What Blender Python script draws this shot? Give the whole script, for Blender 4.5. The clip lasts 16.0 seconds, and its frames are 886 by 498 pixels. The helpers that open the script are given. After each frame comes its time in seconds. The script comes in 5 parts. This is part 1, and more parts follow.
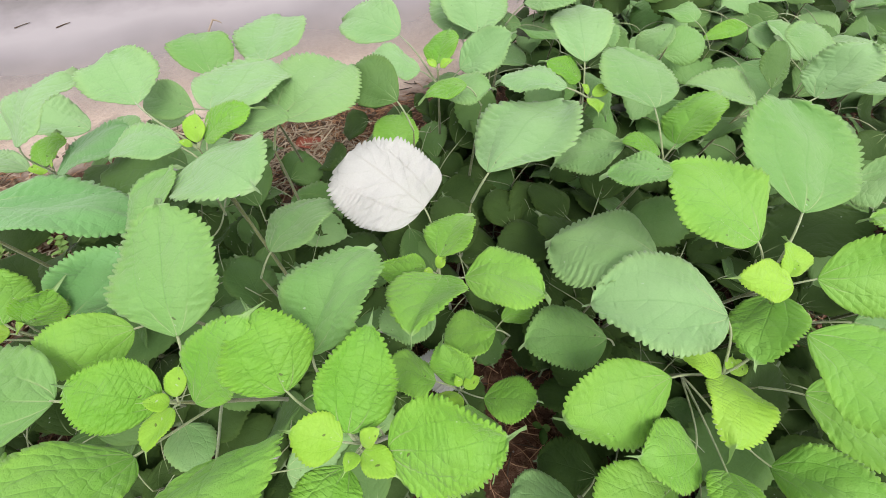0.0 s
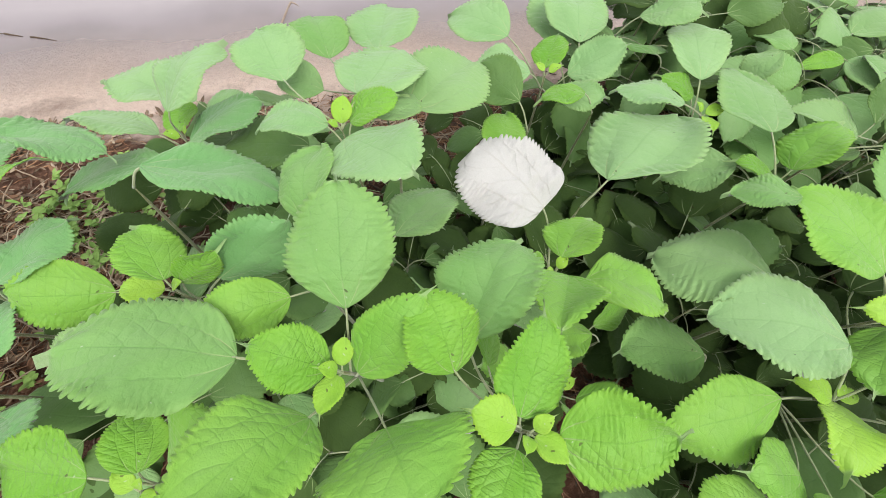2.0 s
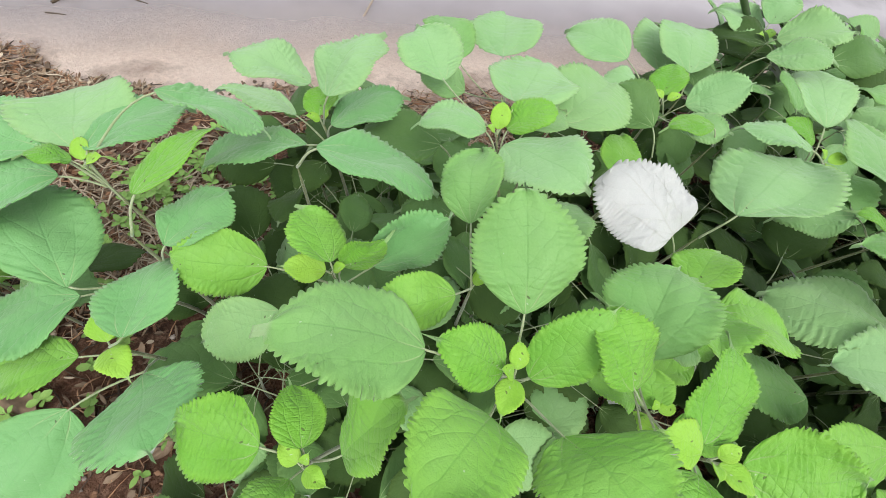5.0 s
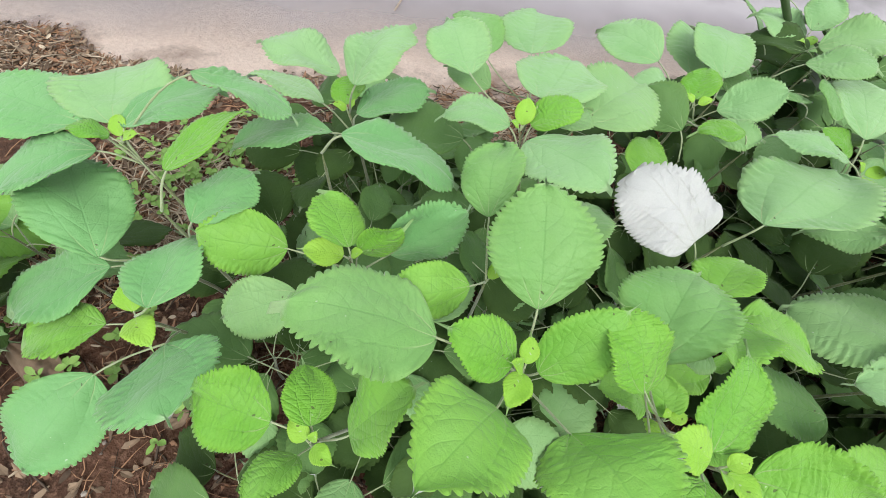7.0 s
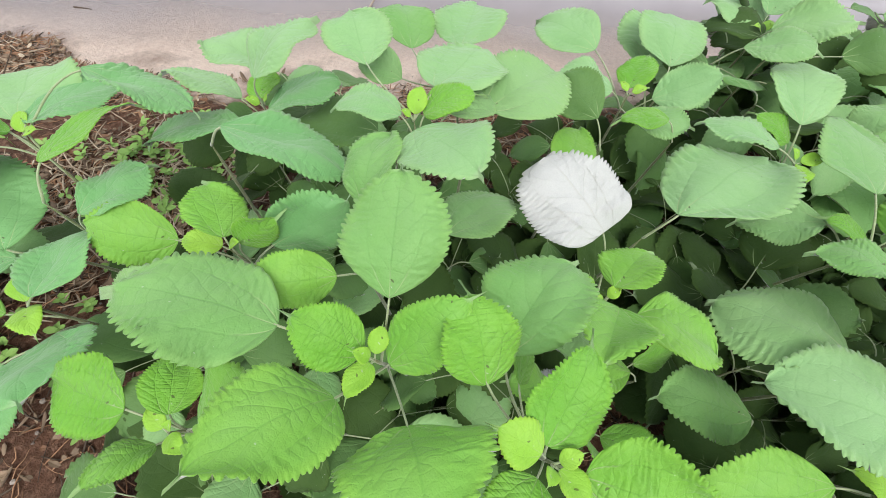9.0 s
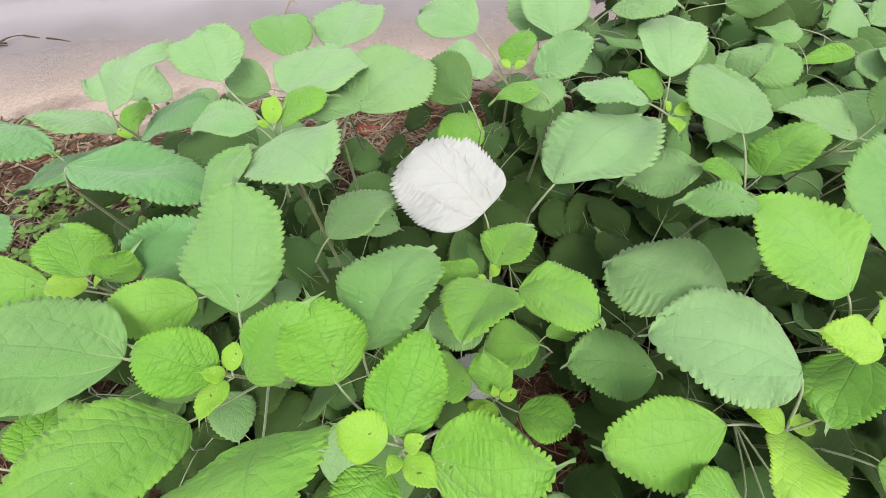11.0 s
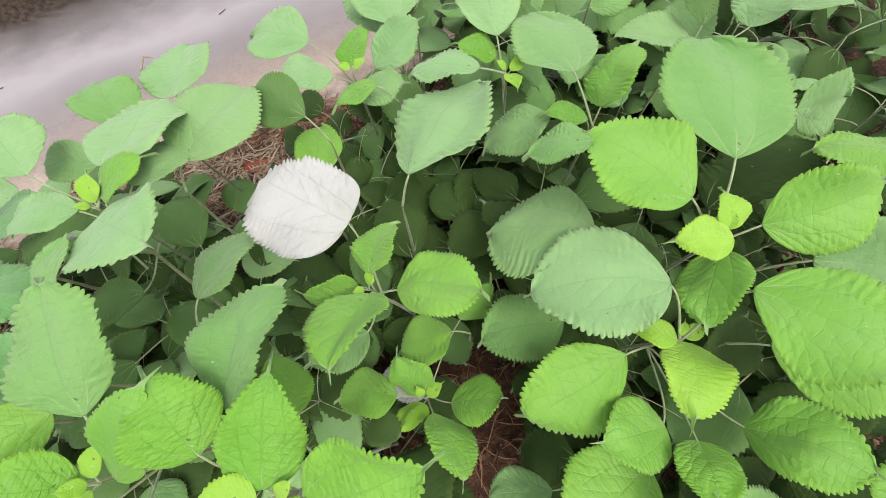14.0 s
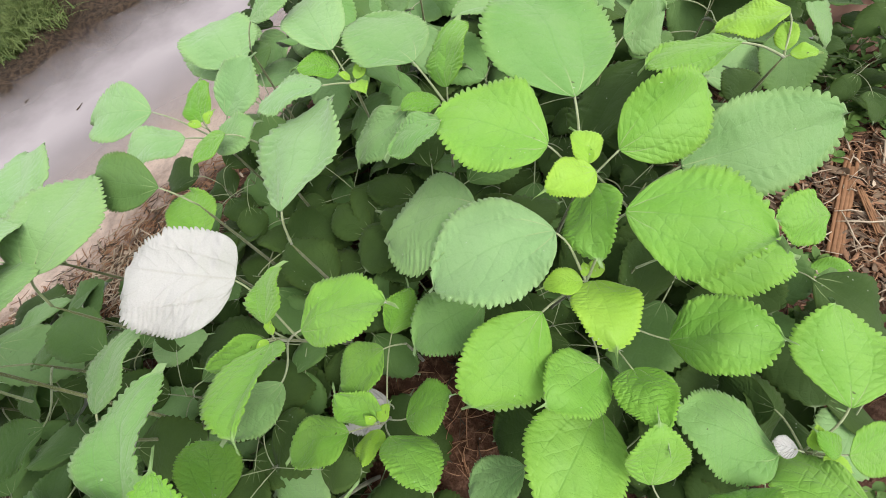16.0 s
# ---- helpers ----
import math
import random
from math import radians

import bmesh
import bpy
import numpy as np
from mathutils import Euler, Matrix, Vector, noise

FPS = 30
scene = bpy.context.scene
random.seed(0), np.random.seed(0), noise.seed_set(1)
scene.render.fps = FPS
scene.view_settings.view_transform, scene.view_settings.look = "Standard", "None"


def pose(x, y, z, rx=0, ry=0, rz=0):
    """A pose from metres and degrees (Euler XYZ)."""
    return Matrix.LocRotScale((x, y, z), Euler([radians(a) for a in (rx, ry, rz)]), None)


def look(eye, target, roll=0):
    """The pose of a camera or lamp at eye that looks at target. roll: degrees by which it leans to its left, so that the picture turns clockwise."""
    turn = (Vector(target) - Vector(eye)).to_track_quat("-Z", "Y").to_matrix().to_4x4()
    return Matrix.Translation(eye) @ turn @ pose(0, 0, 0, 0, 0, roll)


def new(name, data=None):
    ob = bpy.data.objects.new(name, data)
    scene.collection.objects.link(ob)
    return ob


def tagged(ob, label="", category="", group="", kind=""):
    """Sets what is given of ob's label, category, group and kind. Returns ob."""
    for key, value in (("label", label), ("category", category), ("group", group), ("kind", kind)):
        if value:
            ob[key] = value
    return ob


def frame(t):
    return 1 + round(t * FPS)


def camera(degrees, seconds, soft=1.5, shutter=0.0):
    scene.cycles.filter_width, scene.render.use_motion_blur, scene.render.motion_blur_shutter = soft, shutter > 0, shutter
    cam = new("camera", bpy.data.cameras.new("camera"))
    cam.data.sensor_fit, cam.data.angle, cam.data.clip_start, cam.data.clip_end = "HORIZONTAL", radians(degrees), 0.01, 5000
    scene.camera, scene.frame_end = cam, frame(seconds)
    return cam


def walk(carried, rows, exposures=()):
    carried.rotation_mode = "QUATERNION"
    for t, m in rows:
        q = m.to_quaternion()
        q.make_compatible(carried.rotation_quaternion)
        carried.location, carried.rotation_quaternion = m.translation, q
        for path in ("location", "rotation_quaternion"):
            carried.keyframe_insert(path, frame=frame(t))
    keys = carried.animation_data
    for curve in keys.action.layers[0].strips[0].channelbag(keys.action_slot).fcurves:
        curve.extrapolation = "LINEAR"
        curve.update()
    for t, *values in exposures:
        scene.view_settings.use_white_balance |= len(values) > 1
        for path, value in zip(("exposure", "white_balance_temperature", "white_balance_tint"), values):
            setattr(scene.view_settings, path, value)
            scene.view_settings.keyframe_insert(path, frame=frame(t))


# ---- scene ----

# camera and its way: seconds, eye, yaw, pitch, roll in degrees
cam = camera(95.88, 16.0, soft=0.9)
WAY = [
    (0, -0.1734, 0.0155, 0.7020, -4.40, -61.36, 5.74),
    (0.5, -0.2096, 0.0137, 0.7000, -3.82, -61.34, 6.58),
    (1, -0.2623, 0.0098, 0.7019, -3.75, -61.63, 7.77),
    (1.5, -0.3110, -0.0003, 0.7013, -3.09, -61.55, 8.63),
    (2, -0.3557, -0.0096, 0.7003, -2.64, -61.51, 9.99),
    (2.5, -0.3964, -0.0171, 0.7014, -2.15, -61.33, 11.45),
    (3, -0.4444, -0.0288, 0.6997, -1.69, -61.19, 12.99),
    (3.5, -0.4779, -0.0347, 0.6929, -1.69, -61.25, 14.43),
    (4, -0.5130, -0.0362, 0.6919, -1.99, -61.30, 15.55),
    (4.5, -0.5497, -0.0376, 0.6891, -2.45, -61.33, 16.44),
    (4.7, -0.5624, -0.0395, 0.6895, -2.41, -61.33, 16.67),
    (6.8, -0.5787, -0.0545, 0.6883, 1.77, -62.25, 16.15),
    (7, -0.5647, -0.0526, 0.6886, 2.72, -62.29, 15.82),
    (7.5, -0.5176, -0.0449, 0.6868, 5.09, -62.44, 14.92),
    (8, -0.4591, -0.0258, 0.6896, 6.79, -62.56, 13.82),
    (8.2, -0.4417, -0.0206, 0.6889, 7.45, -62.49, 13.14),
    (10.3, -0.2652, 0.0173, 0.6979, 7.23, -62.38, 6.14),
    (10.5, -0.2500, 0.0218, 0.6985, 6.55, -62.52, 5.85),
    (11, -0.2080, 0.0310, 0.6992, 5.83, -62.57, 3.92),
    (11.5, -0.1723, 0.0403, 0.6999, 5.11, -62.54, 1.81),
    (12, -0.1433, 0.0467, 0.7023, 3.92, -62.74, -0.15),
    (12.5, -0.1175, 0.0488, 0.7005, 2.34, -62.87, -1.72),
    (13, -0.0949, 0.0524, 0.7001, 0.98, -63.12, -3.48),
    (13.5, -0.0684, 0.0530, 0.6931, -0.28, -63.42, -5.26),
    (14, -0.0530, 0.0508, 0.6939, -2.59, -63.42, -6.33),
    (14.5, -0.0334, 0.0475, 0.6891, -4.50, -63.44, -8.22),
    (15, 0.0002, 0.0438, 0.6794, -7.21, -63.22, -10.09),
    (15.5, 0.0300, 0.0323, 0.6750, -10.25, -63.15, -12.63),
    (16, 0.0492, 0.0192, 0.6718, -13.86, -63.11, -15.47),
]


def seen_from(x, y, z, yaw, pitch, roll):
    return pose(x, y, z) @ pose(0, 0, 0, 90 + pitch, 0, yaw) @ pose(0, 0, 0, 0, 0, roll)


walk(cam, [(t, seen_from(*row)) for t, *row in WAY], exposures=[(0.0, 0.33, 6500, 9), (3.0, 0.33, 6450, 9), (4.5, 0.33, 6250, 6), (7.0, 0.33, 6150, 5), (8.2, 0.33, 6150, 5), (10.5, 0.33, 6350, 8), (13.0, 0.33, 6450, 9), (16.0, 0.33, 6500, 9)])

# ---- sky and light: bright, evenly clouded day ----
world = bpy.data.worlds.new("sky")
scene.world = world
world.use_nodes = True
wn = world.node_tree.nodes
sky = wn.new("ShaderNodeTexSky")
sky.sky_type = "NISHITA"
sky.sun_disc = False
sky.sun_elevation, sky.sun_rotation = radians(58), radians(150)
sky.air_density, sky.dust_density, sky.ozone_density = 1.0, 6.0, 1.0
veil = wn.new("ShaderNodeMix")
veil.data_type = "RGBA"
veil.inputs[0].default_value = 0.72
veil.inputs[7].default_value = (8.9, 8.8, 8.6, 1)
world.node_tree.links.new(sky.outputs[0], veil.inputs[6])
world.node_tree.links.new(veil.outputs[2], wn["Background"].inputs[0])
wn["Background"].inputs[1].default_value = 0.125
sun_data = bpy.data.lights.new("sun", "SUN")
sun_data.energy, sun_data.angle, sun_data.color = 1.5, radians(25), (1.0, 0.96, 0.9)
sun = new("sun", sun_data)
sun.matrix_world = look((1.0, -1.7, 3.2), (0, 0, 0))


# ---- materials ----
class Nodes:
    """Short hand for a node tree."""

    def __init__(self, name):
        self.mat = bpy.data.materials.new(name)
        self.mat.use_nodes = True
        self.t = self.mat.node_tree
        self.out = self.t.nodes["Material Output"]
        self.bsdf = self.t.nodes["Principled BSDF"]

    def put(self, kind, **sets):
        n = self.t.nodes.new(kind)
        for k, v in sets.items():
            if k == "op":
                n.operation = v
            elif k == "blend":
                n.blend_type = v
            elif k == "dtype":
                n.data_type = v
            elif k == "feature":
                n.feature = v
        return n

    def link(self, a, b):
        self.t.links.new(a, b)

    def math(self, op, a, b=None, c=None, clamp=False):
        n = self.put("ShaderNodeMath", op=op)
        n.use_clamp = clamp
        for i, v in enumerate((a, b, c)):
            if v is None:
                continue
            if isinstance(v, (int, float)):
                n.inputs[i].default_value = v
            else:
                self.link(v, n.inputs[i])
        return n.outputs[0]

    def mix(self, fac, a, b, blend="MIX"):
        n = self.put("ShaderNodeMix", dtype="RGBA", blend=blend)
        for i, v in ((0, fac), (6, a), (7, b)):
            if isinstance(v, (int, float)):
                n.inputs[i].default_value = v
            elif isinstance(v, tuple):
                n.inputs[i].default_value = (*v, 1)
            else:
                self.link(v, n.inputs[i])
        return n.outputs[2]

    def noise(self, scale, detail=3.0, rough=0.55, vec=None, distort=0.0):
        n = self.put("ShaderNodeTexNoise")
        n.inputs["Scale"].default_value, n.inputs["Detail"].default_value = scale, detail
        n.inputs["Roughness"].default_value, n.inputs["Distortion"].default_value = rough, distort
        if vec is not None:
            self.link(vec, n.inputs["Vector"])
        return n.outputs["Fac"]

    def coords(self, which="Object"):
        return self.put("ShaderNodeTexCoord").outputs[which]

    def span(self, v, a, b, lo=0.0, hi=1.0):
        n = self.put("ShaderNodeMapRange")
        for i, x in enumerate((None, a, b, lo, hi)):
            if x is not None:
                n.inputs[i].default_value = x
        self.link(v, n.inputs[0])
        return n.outputs[0]

    def bump(self, height, strength, distance):
        n = self.put("ShaderNodeBump")
        n.inputs["Strength"].default_value, n.inputs["Distance"].default_value = strength, distance
        self.link(height, n.inputs["Height"])
        self.link(n.outputs[0], self.bsdf.inputs["Normal"])
        return n.outputs[0]

    def base(self, v, rough=0.6, spec=0.4):
        if isinstance(v, tuple):
            self.bsdf.inputs["Base Color"].default_value = (*v, 1)
        else:
            self.link(v, self.bsdf.inputs["Base Color"])
        self.bsdf.inputs["Roughness"].default_value = rough
        self.bsdf.inputs["Specular IOR Level"].default_value = spec
        return self.mat


def leaf_material(name, low, high, vein, ribs, rough, thin=0.2, crinkle=0.35, spec=0.3, felt=False, sheen=0.22):
    """Leaf skin: u runs from edge to edge, v from the stalk to the tip. Three nerves from the base, branches to the teeth, ladder veins between."""
    m = Nodes(name)
    uv = m.put("ShaderNodeSeparateXYZ")
    m.link(m.coords("UV"), uv.inputs[0])
    u, v = uv.outputs[0], uv.outputs[1]
    off = m.math("ABSOLUTE", m.math("SUBTRACT", m.math("MULTIPLY", u, 2.0), 1.0))
    obj = m.coords("Object")
    info = m.put("ShaderNodeObjectInfo").outputs["Random"]
    wob = m.math("MULTIPLY", m.math("SUBTRACT", m.noise(26, 3, vec=obj), 0.5), 0.10)
    patchy = m.span(m.noise(30, 2, vec=obj), 0.32, 0.62, 0.15, 1.0)
    # midrib and basal nerves
    mid = m.math("MULTIPLY", m.span(off, 0.005, 0.032, 1, 0), m.span(v, 0.7, 1.0, 1, 0.25))
    line = m.math("ADD", m.math("MULTIPLY", m.math("POWER", v, 1.6), 0.42), m.math("ADD", 0.40, m.math("MULTIPLY", wob, 0.5)))
    past = m.math("SUBTRACT", off, line)
    nerve = m.math("MULTIPLY", m.span(m.math("ABSOLUTE", past), 0.008, 0.032, 1, 0), m.span(v, 0.45, 0.8, 1, 0))
    # branches: inside from the midrib, outside from the basal nerves
    inner = m.math("PINGPONG", m.math("MULTIPLY", m.math("ADD", m.math("SUBTRACT", v, m.math("MULTIPLY", off, 0.46)), wob), 5.0), 0.5)
    outer = m.math("PINGPONG", m.math("MULTIPLY", m.math("ADD", m.math("SUBTRACT", v, m.math("MULTIPLY", past, 0.40)), wob), 8.0), 0.5)
    out_side = m.span(past, -0.01, 0.01)
    fade = m.span(off, 0.7, 0.98, 1, 0.25)
    branch = m.math("ADD", m.math("MULTIPLY", m.span(inner, 0.0, 0.07, 1, 0), m.math("SUBTRACT", 1.0, out_side)), m.math("MULTIPLY", m.span(outer, 0.0, 0.11, 1, 0), out_side))
    branch = m.math("MULTIPLY", m.math("MULTIPLY", branch, fade), patchy)
    furrow = m.math("ADD", m.math("MULTIPLY", m.span(inner, 0.0, 0.30, 1, 0), m.math("SUBTRACT", 1.0, out_side)), m.math("MULTIPLY", m.span(outer, 0.0, 0.34, 1, 0), out_side))
    furrow = m.math("MULTIPLY", furrow, patchy)
    # ladder veins across
    wob2 = m.math("MULTIPLY", m.math("SUBTRACT", m.noise(75, 3, vec=obj), 0.5), 0.085)
    ladder = m.math("PINGPONG", m.math("MULTIPLY", m.math("ADD", m.math("ADD", v, m.math("MULTIPLY", off, 0.05)), m.math("ADD", wob2, wob)), float(ribs)), 0.5)
    rung = m.math("MULTIPLY", m.span(ladder, 0.0, 0.16, 1, 0), m.span(m.noise(55, 2, vec=obj), 0.38, 0.6))
    cells = m.put("ShaderNodeTexVoronoi", feature="DISTANCE_TO_EDGE")
    cells.inputs["Scale"].default_value = 260
    m.link(obj, cells.inputs["Vector"])
    mesh = m.span(cells.outputs["Distance"], 0.0, 0.16, 1, 0)
    blotch = m.noise(11, 4, 0.6, vec=obj)
    tone = m.math("ADD", m.math("MULTIPLY", info, 0.55), m.math("MULTIPLY", m.span(blotch, 0.35, 0.65), 0.5))
    col = m.mix(tone, low, high)
    grain = m.noise(420, 2, 0.6, vec=obj)
    col = m.mix(m.span(grain, 0.35, 0.7, 0, 0.12), col, tuple(min(1.0, c * 1.4 + 0.11 * high[1]) for c in high))
    if not felt:
        # pale patches, strongest mid-blade, put the leaf's sheen into the colour
        painted_sheen = m.span(m.noise(15, 5, 0.65, vec=obj), 0.38, 0.70, 0, 0.30)
        col = m.mix(m.math("MULTIPLY", painted_sheen, m.span(off, 0.25, 0.95, 1, 0.2)), col, tuple(0.70 * c + 0.30 * w * min(1.0, 2.4 * high[1]) for c, w in zip(high, (0.41, 0.57, 0.38))))
        col = m.mix(m.math("MULTIPLY", m.span(off, 0.80, 1.0), 0.35), col, tuple(min(1.0, c * k) for c, k in zip(high, (1.22, 1.10, 0.95))))
        col = m.mix(m.math("MULTIPLY", rung, 0.11), col, vein)
        col = m.mix(m.math("MULTIPLY", mesh, 0.06), col, vein)
    col = m.mix(m.math("MULTIPLY", branch, 0.09 if not felt else 0.10), col, vein)
    col = m.mix(m.math("MULTIPLY", nerve, 0.10 if not felt else 0.2), col, vein)
    col = m.mix(m.math("MULTIPLY", mid, 0.26 if not felt else 0.35), col, vein)
    if not felt:
        root = m.math("MULTIPLY", m.math("MAXIMUM", mid, nerve), m.span(v, 0.06, 0.26, 1, 0))
        col = m.mix(m.math("MULTIPLY", root, 0.8), col, (0.40, 0.50, 0.24))
        col = m.mix(m.span(v, 0.972, 1.0, 0, 0.45), col, (0.46, 0.56, 0.36))
        bitten = m.span(m.noise(75, 1, 0.5, vec=obj), 0.79, 0.80)
        col = m.mix(m.math("MULTIPLY", bitten, 0.7), col, (0.05, 0.035, 0.02))
    specks = m.span(m.noise(120, 1, 0.5, vec=obj), 0.785, 0.80)
    col = m.mix(m.math("MULTIPLY", specks, 0.5), col, (0.58, 0.62, 0.52))
    up = 1.0 if felt else -1.0
    bend = m.math("MULTIPLY", m.math("MAXIMUM", mid, nerve), 0.36 * up)
    bend = m.math("ADD", bend, m.math("MULTIPLY", branch, 0.24 * up))
    bend = m.math("ADD", bend, m.math("MULTIPLY", furrow, 0.55 * up if not felt else 0.6))
    bend = m.math("ADD", bend, m.math("MULTIPLY", rung, 0.40 * up if not felt else 0.12))
    bend = m.math("ADD", bend, m.math("MULTIPLY", mesh, 0.10 * up))
    bend = m.math("ADD", bend, m.math("MULTIPLY", m.noise(70, 4, 0.6, vec=obj), 1.1 if not felt else 0.45))
    bend = m.math("ADD", bend, m.math("MULTIPLY", grain, 0.16 if not felt else 0.10))
    m.bump(bend, crinkle, 0.0030)
    m.base(col, rough, spec)
    m.bsdf.inputs["Sheen Weight"].default_value = sheen
    m.bsdf.inputs["Sheen Roughness"].default_value = 0.5
    m.bsdf.inputs["Sheen Tint"].default_value = (0.90, 0.98, 0.88, 1)
    glow = m.put("ShaderNodeBsdfTranslucent")
    m.link(m.mix(0.4, col, (0.42, 0.62, 0.06) if not felt else (0.75, 0.85, 0.55)), glow.inputs[0])
    both = m.put("ShaderNodeMixShader")
    both.inputs[0].default_value = thin
    m.link(m.bsdf.outputs[0], both.inputs[1])
    m.link(glow.outputs[0], both.inputs[2])
    m.link(both.outputs[0], m.out.inputs[0])
    return m.mat


LEAF = {
    "bud": leaf_material("leaf_bud_skin", (0.25, 0.51, 0.036), (0.36, 0.62, 0.066), (0.24, 0.47, 0.045), 11, 0.5, 0.2, 0.32),
    "young": leaf_material("leaf_young_skin", (0.134, 0.366, 0.025), (0.209, 0.460, 0.044), (0.125, 0.35, 0.032), 15, 0.48, 0.15, 0.6),
    "fresh": leaf_material("leaf_fresh_skin", (0.152, 0.388, 0.038), (0.228, 0.468, 0.062), (0.12, 0.32, 0.045), 13, 0.5, 0.14, 0.48),
    "mature": leaf_material("leaf_mature_skin", (0.146, 0.335, 0.078), (0.210, 0.405, 0.115), (0.105, 0.27, 0.055), 13, 0.52, 0.12, 0.42),
    "dull": leaf_material("leaf_dull_skin", (0.160, 0.330, 0.102), (0.240, 0.412, 0.152), (0.21, 0.37, 0.16), 13, 0.55, 0.10, 0.42),
    "pale": leaf_material("leaf_pale_skin", (0.202, 0.395, 0.146), (0.282, 0.472, 0.200), (0.15, 0.33, 0.10), 13, 0.5, 0.12, 0.36, 0.3, False, 0.3),
    "cool": leaf_material("leaf_cool_skin", (0.128, 0.335, 0.100), (0.196, 0.420, 0.146), (0.15, 0.36, 0.12), 13, 0.5, 0.11, 0.42, 0.3, False, 0.3),
    # the last two are leaf green darkened for shade, mostly on lower leaves
    "dull_half_shade": leaf_material("leaf_dull_half_shade_skin", (0.070, 0.155, 0.036), (0.118, 0.225, 0.060), (0.10, 0.20, 0.07), 13, 0.6, 0.08, 0.30, 0.2, False, 0.12),
    "deep_shade": leaf_material("leaf_deep_shade_skin", (0.027, 0.060, 0.012), (0.058, 0.106, 0.024), (0.06, 0.11, 0.035), 13, 0.7, 0.06, 0.30, 0.12, False, 0.06),
}
FELT = leaf_material("leaf_white_felt", (0.49, 0.49, 0.485), (0.56, 0.555, 0.55), (0.47, 0.45, 0.41), 9, 0.9, 0.10, 0.7, 0.08, True, 0.1)


def stalk_material(name, low, high, rough=0.6):
    m = Nodes(name)
    obj = m.coords("Object")
    long = m.noise(60, 3, vec=obj)
    col = m.mix(m.span(long, 0.3, 0.7), low, high)
    col = m.mix(m.span(m.noise(700, 1, vec=obj), 0.55, 0.7, 0, 0.35), col, (0.62, 0.66, 0.52))
    m.bump(m.noise(500, 2, vec=obj), 0.4, 0.0008)
    m.bsdf.inputs["Sheen Weight"].default_value = 0.4
    return m.base(col, rough)


STALK = stalk_material("stalk_green", (0.25, 0.31, 0.14), (0.37, 0.42, 0.24))
STEM = stalk_material("stem_brown_green", (0.11, 0.14, 0.045), (0.20, 0.21, 0.09), 0.7)


SHORE_SLOPE, SHORE_START = 0.38, 1.50


def soil_material():
    m = Nodes("red_soil")
    obj = m.coords("Object")
    a, b, c = m.noise(7, 6, 0.65, vec=obj), m.noise(55, 5, 0.7, vec=obj), m.noise(320, 3, 0.6, vec=obj)
    col = m.mix(m.span(a, 0.35, 0.65), (0.052, 0.025, 0.015), (0.145, 0.068, 0.040))
    col = m.mix(m.span(b, 0.47, 0.74, 0, 0.85), col, (0.36, 0.205, 0.135))
    col = m.mix(m.span(c, 0.6, 0.75, 0, 0.55), col, (0.055, 0.03, 0.02))
    xyz = m.put("ShaderNodeSeparateXYZ")
    m.link(obj, xyz.inputs[0])
    wet = m.math("ADD", xyz.outputs[2], m.math("MULTIPLY", m.math("SUBTRACT", a, 0.5), 0.10))
    col = m.mix(m.span(wet, -0.384, -0.340, 1, 0), col, m.mix(m.span(b, 0.3, 0.7), (0.73, 0.56, 0.475), (0.91, 0.745, 0.65)))
    # dark mud of the far bank, run out under the water for its reflection
    ashore = m.math("SUBTRACT", xyz.outputs[1], m.math("MULTIPLY", xyz.outputs[0], SHORE_SLOPE))
    col = m.mix(m.span(ashore, SHORE_START + 0.62, SHORE_START + 0.92), col, m.mix(m.span(b, 0.4, 0.7), (0.036, 0.025, 0.018), (0.15, 0.10, 0.066)))
    h = m.math("ADD", m.math("MULTIPLY", b, 1.0), m.math("MULTIPLY", c, 0.45))
    m.bump(h, 1.0, 0.020)
    return m.base(col, 0.85, 0.3)


def water_material():
    """Cloudy water: it hides the bed where it is deep and lets the sand through at the near rim."""
    m = Nodes("muddy_water")
    obj = m.coords("Object")
    xyz = m.put("ShaderNodeSeparateXYZ")
    m.link(obj, xyz.inputs[0])
    x, y = xyz.outputs[0], xyz.outputs[1]
    out = m.math("SUBTRACT", y, m.math("ADD", m.math("MULTIPLY", x, SHORE_SLOPE), SHORE_START))
    soft = m.math("ADD", out, m.math("MULTIPLY", m.math("SUBTRACT", m.noise(2.2, 3, vec=obj), 0.5), 0.3))
    # far side fades to the dark bed in place of the bank's reflection
    back = m.math("ADD", out, m.math("MULTIPLY", m.math("SUBTRACT", m.noise(5, 4, vec=obj), 0.5), 0.35))
    murk = m.math("MULTIPLY", m.span(soft, 0.12, 0.66, 0.03, 1.0), m.span(back, 0.72, 1.22, 1.0, 0.05))
    col = m.mix(m.span(m.noise(1.6, 4, 0.6, vec=obj), 0.35, 0.7), (0.360, 0.326, 0.350), (0.380, 0.344, 0.368))
    silt = m.math("MULTIPLY", m.span(m.noise(6, 5, 0.65, vec=obj), 0.52, 0.78, 0, 0.2), m.span(soft, 0.15, 0.7, 1.0, 0.15))
    col = m.mix(silt, col, (0.20, 0.165, 0.165))
    m.bump(m.noise(9, 2, vec=obj), 0.05, 0.01)
    m.base(col, 0.2, 0.10)
    clear = m.put("ShaderNodeBsdfTransparent")
    both = m.put("ShaderNodeMixShader")
    m.link(murk, both.inputs[0])
    m.link(clear.outputs[0], both.inputs[1])
    m.link(m.bsdf.outputs[0], both.inputs[2])
    m.link(both.outputs[0], m.out.inputs[0])
    return m.mat


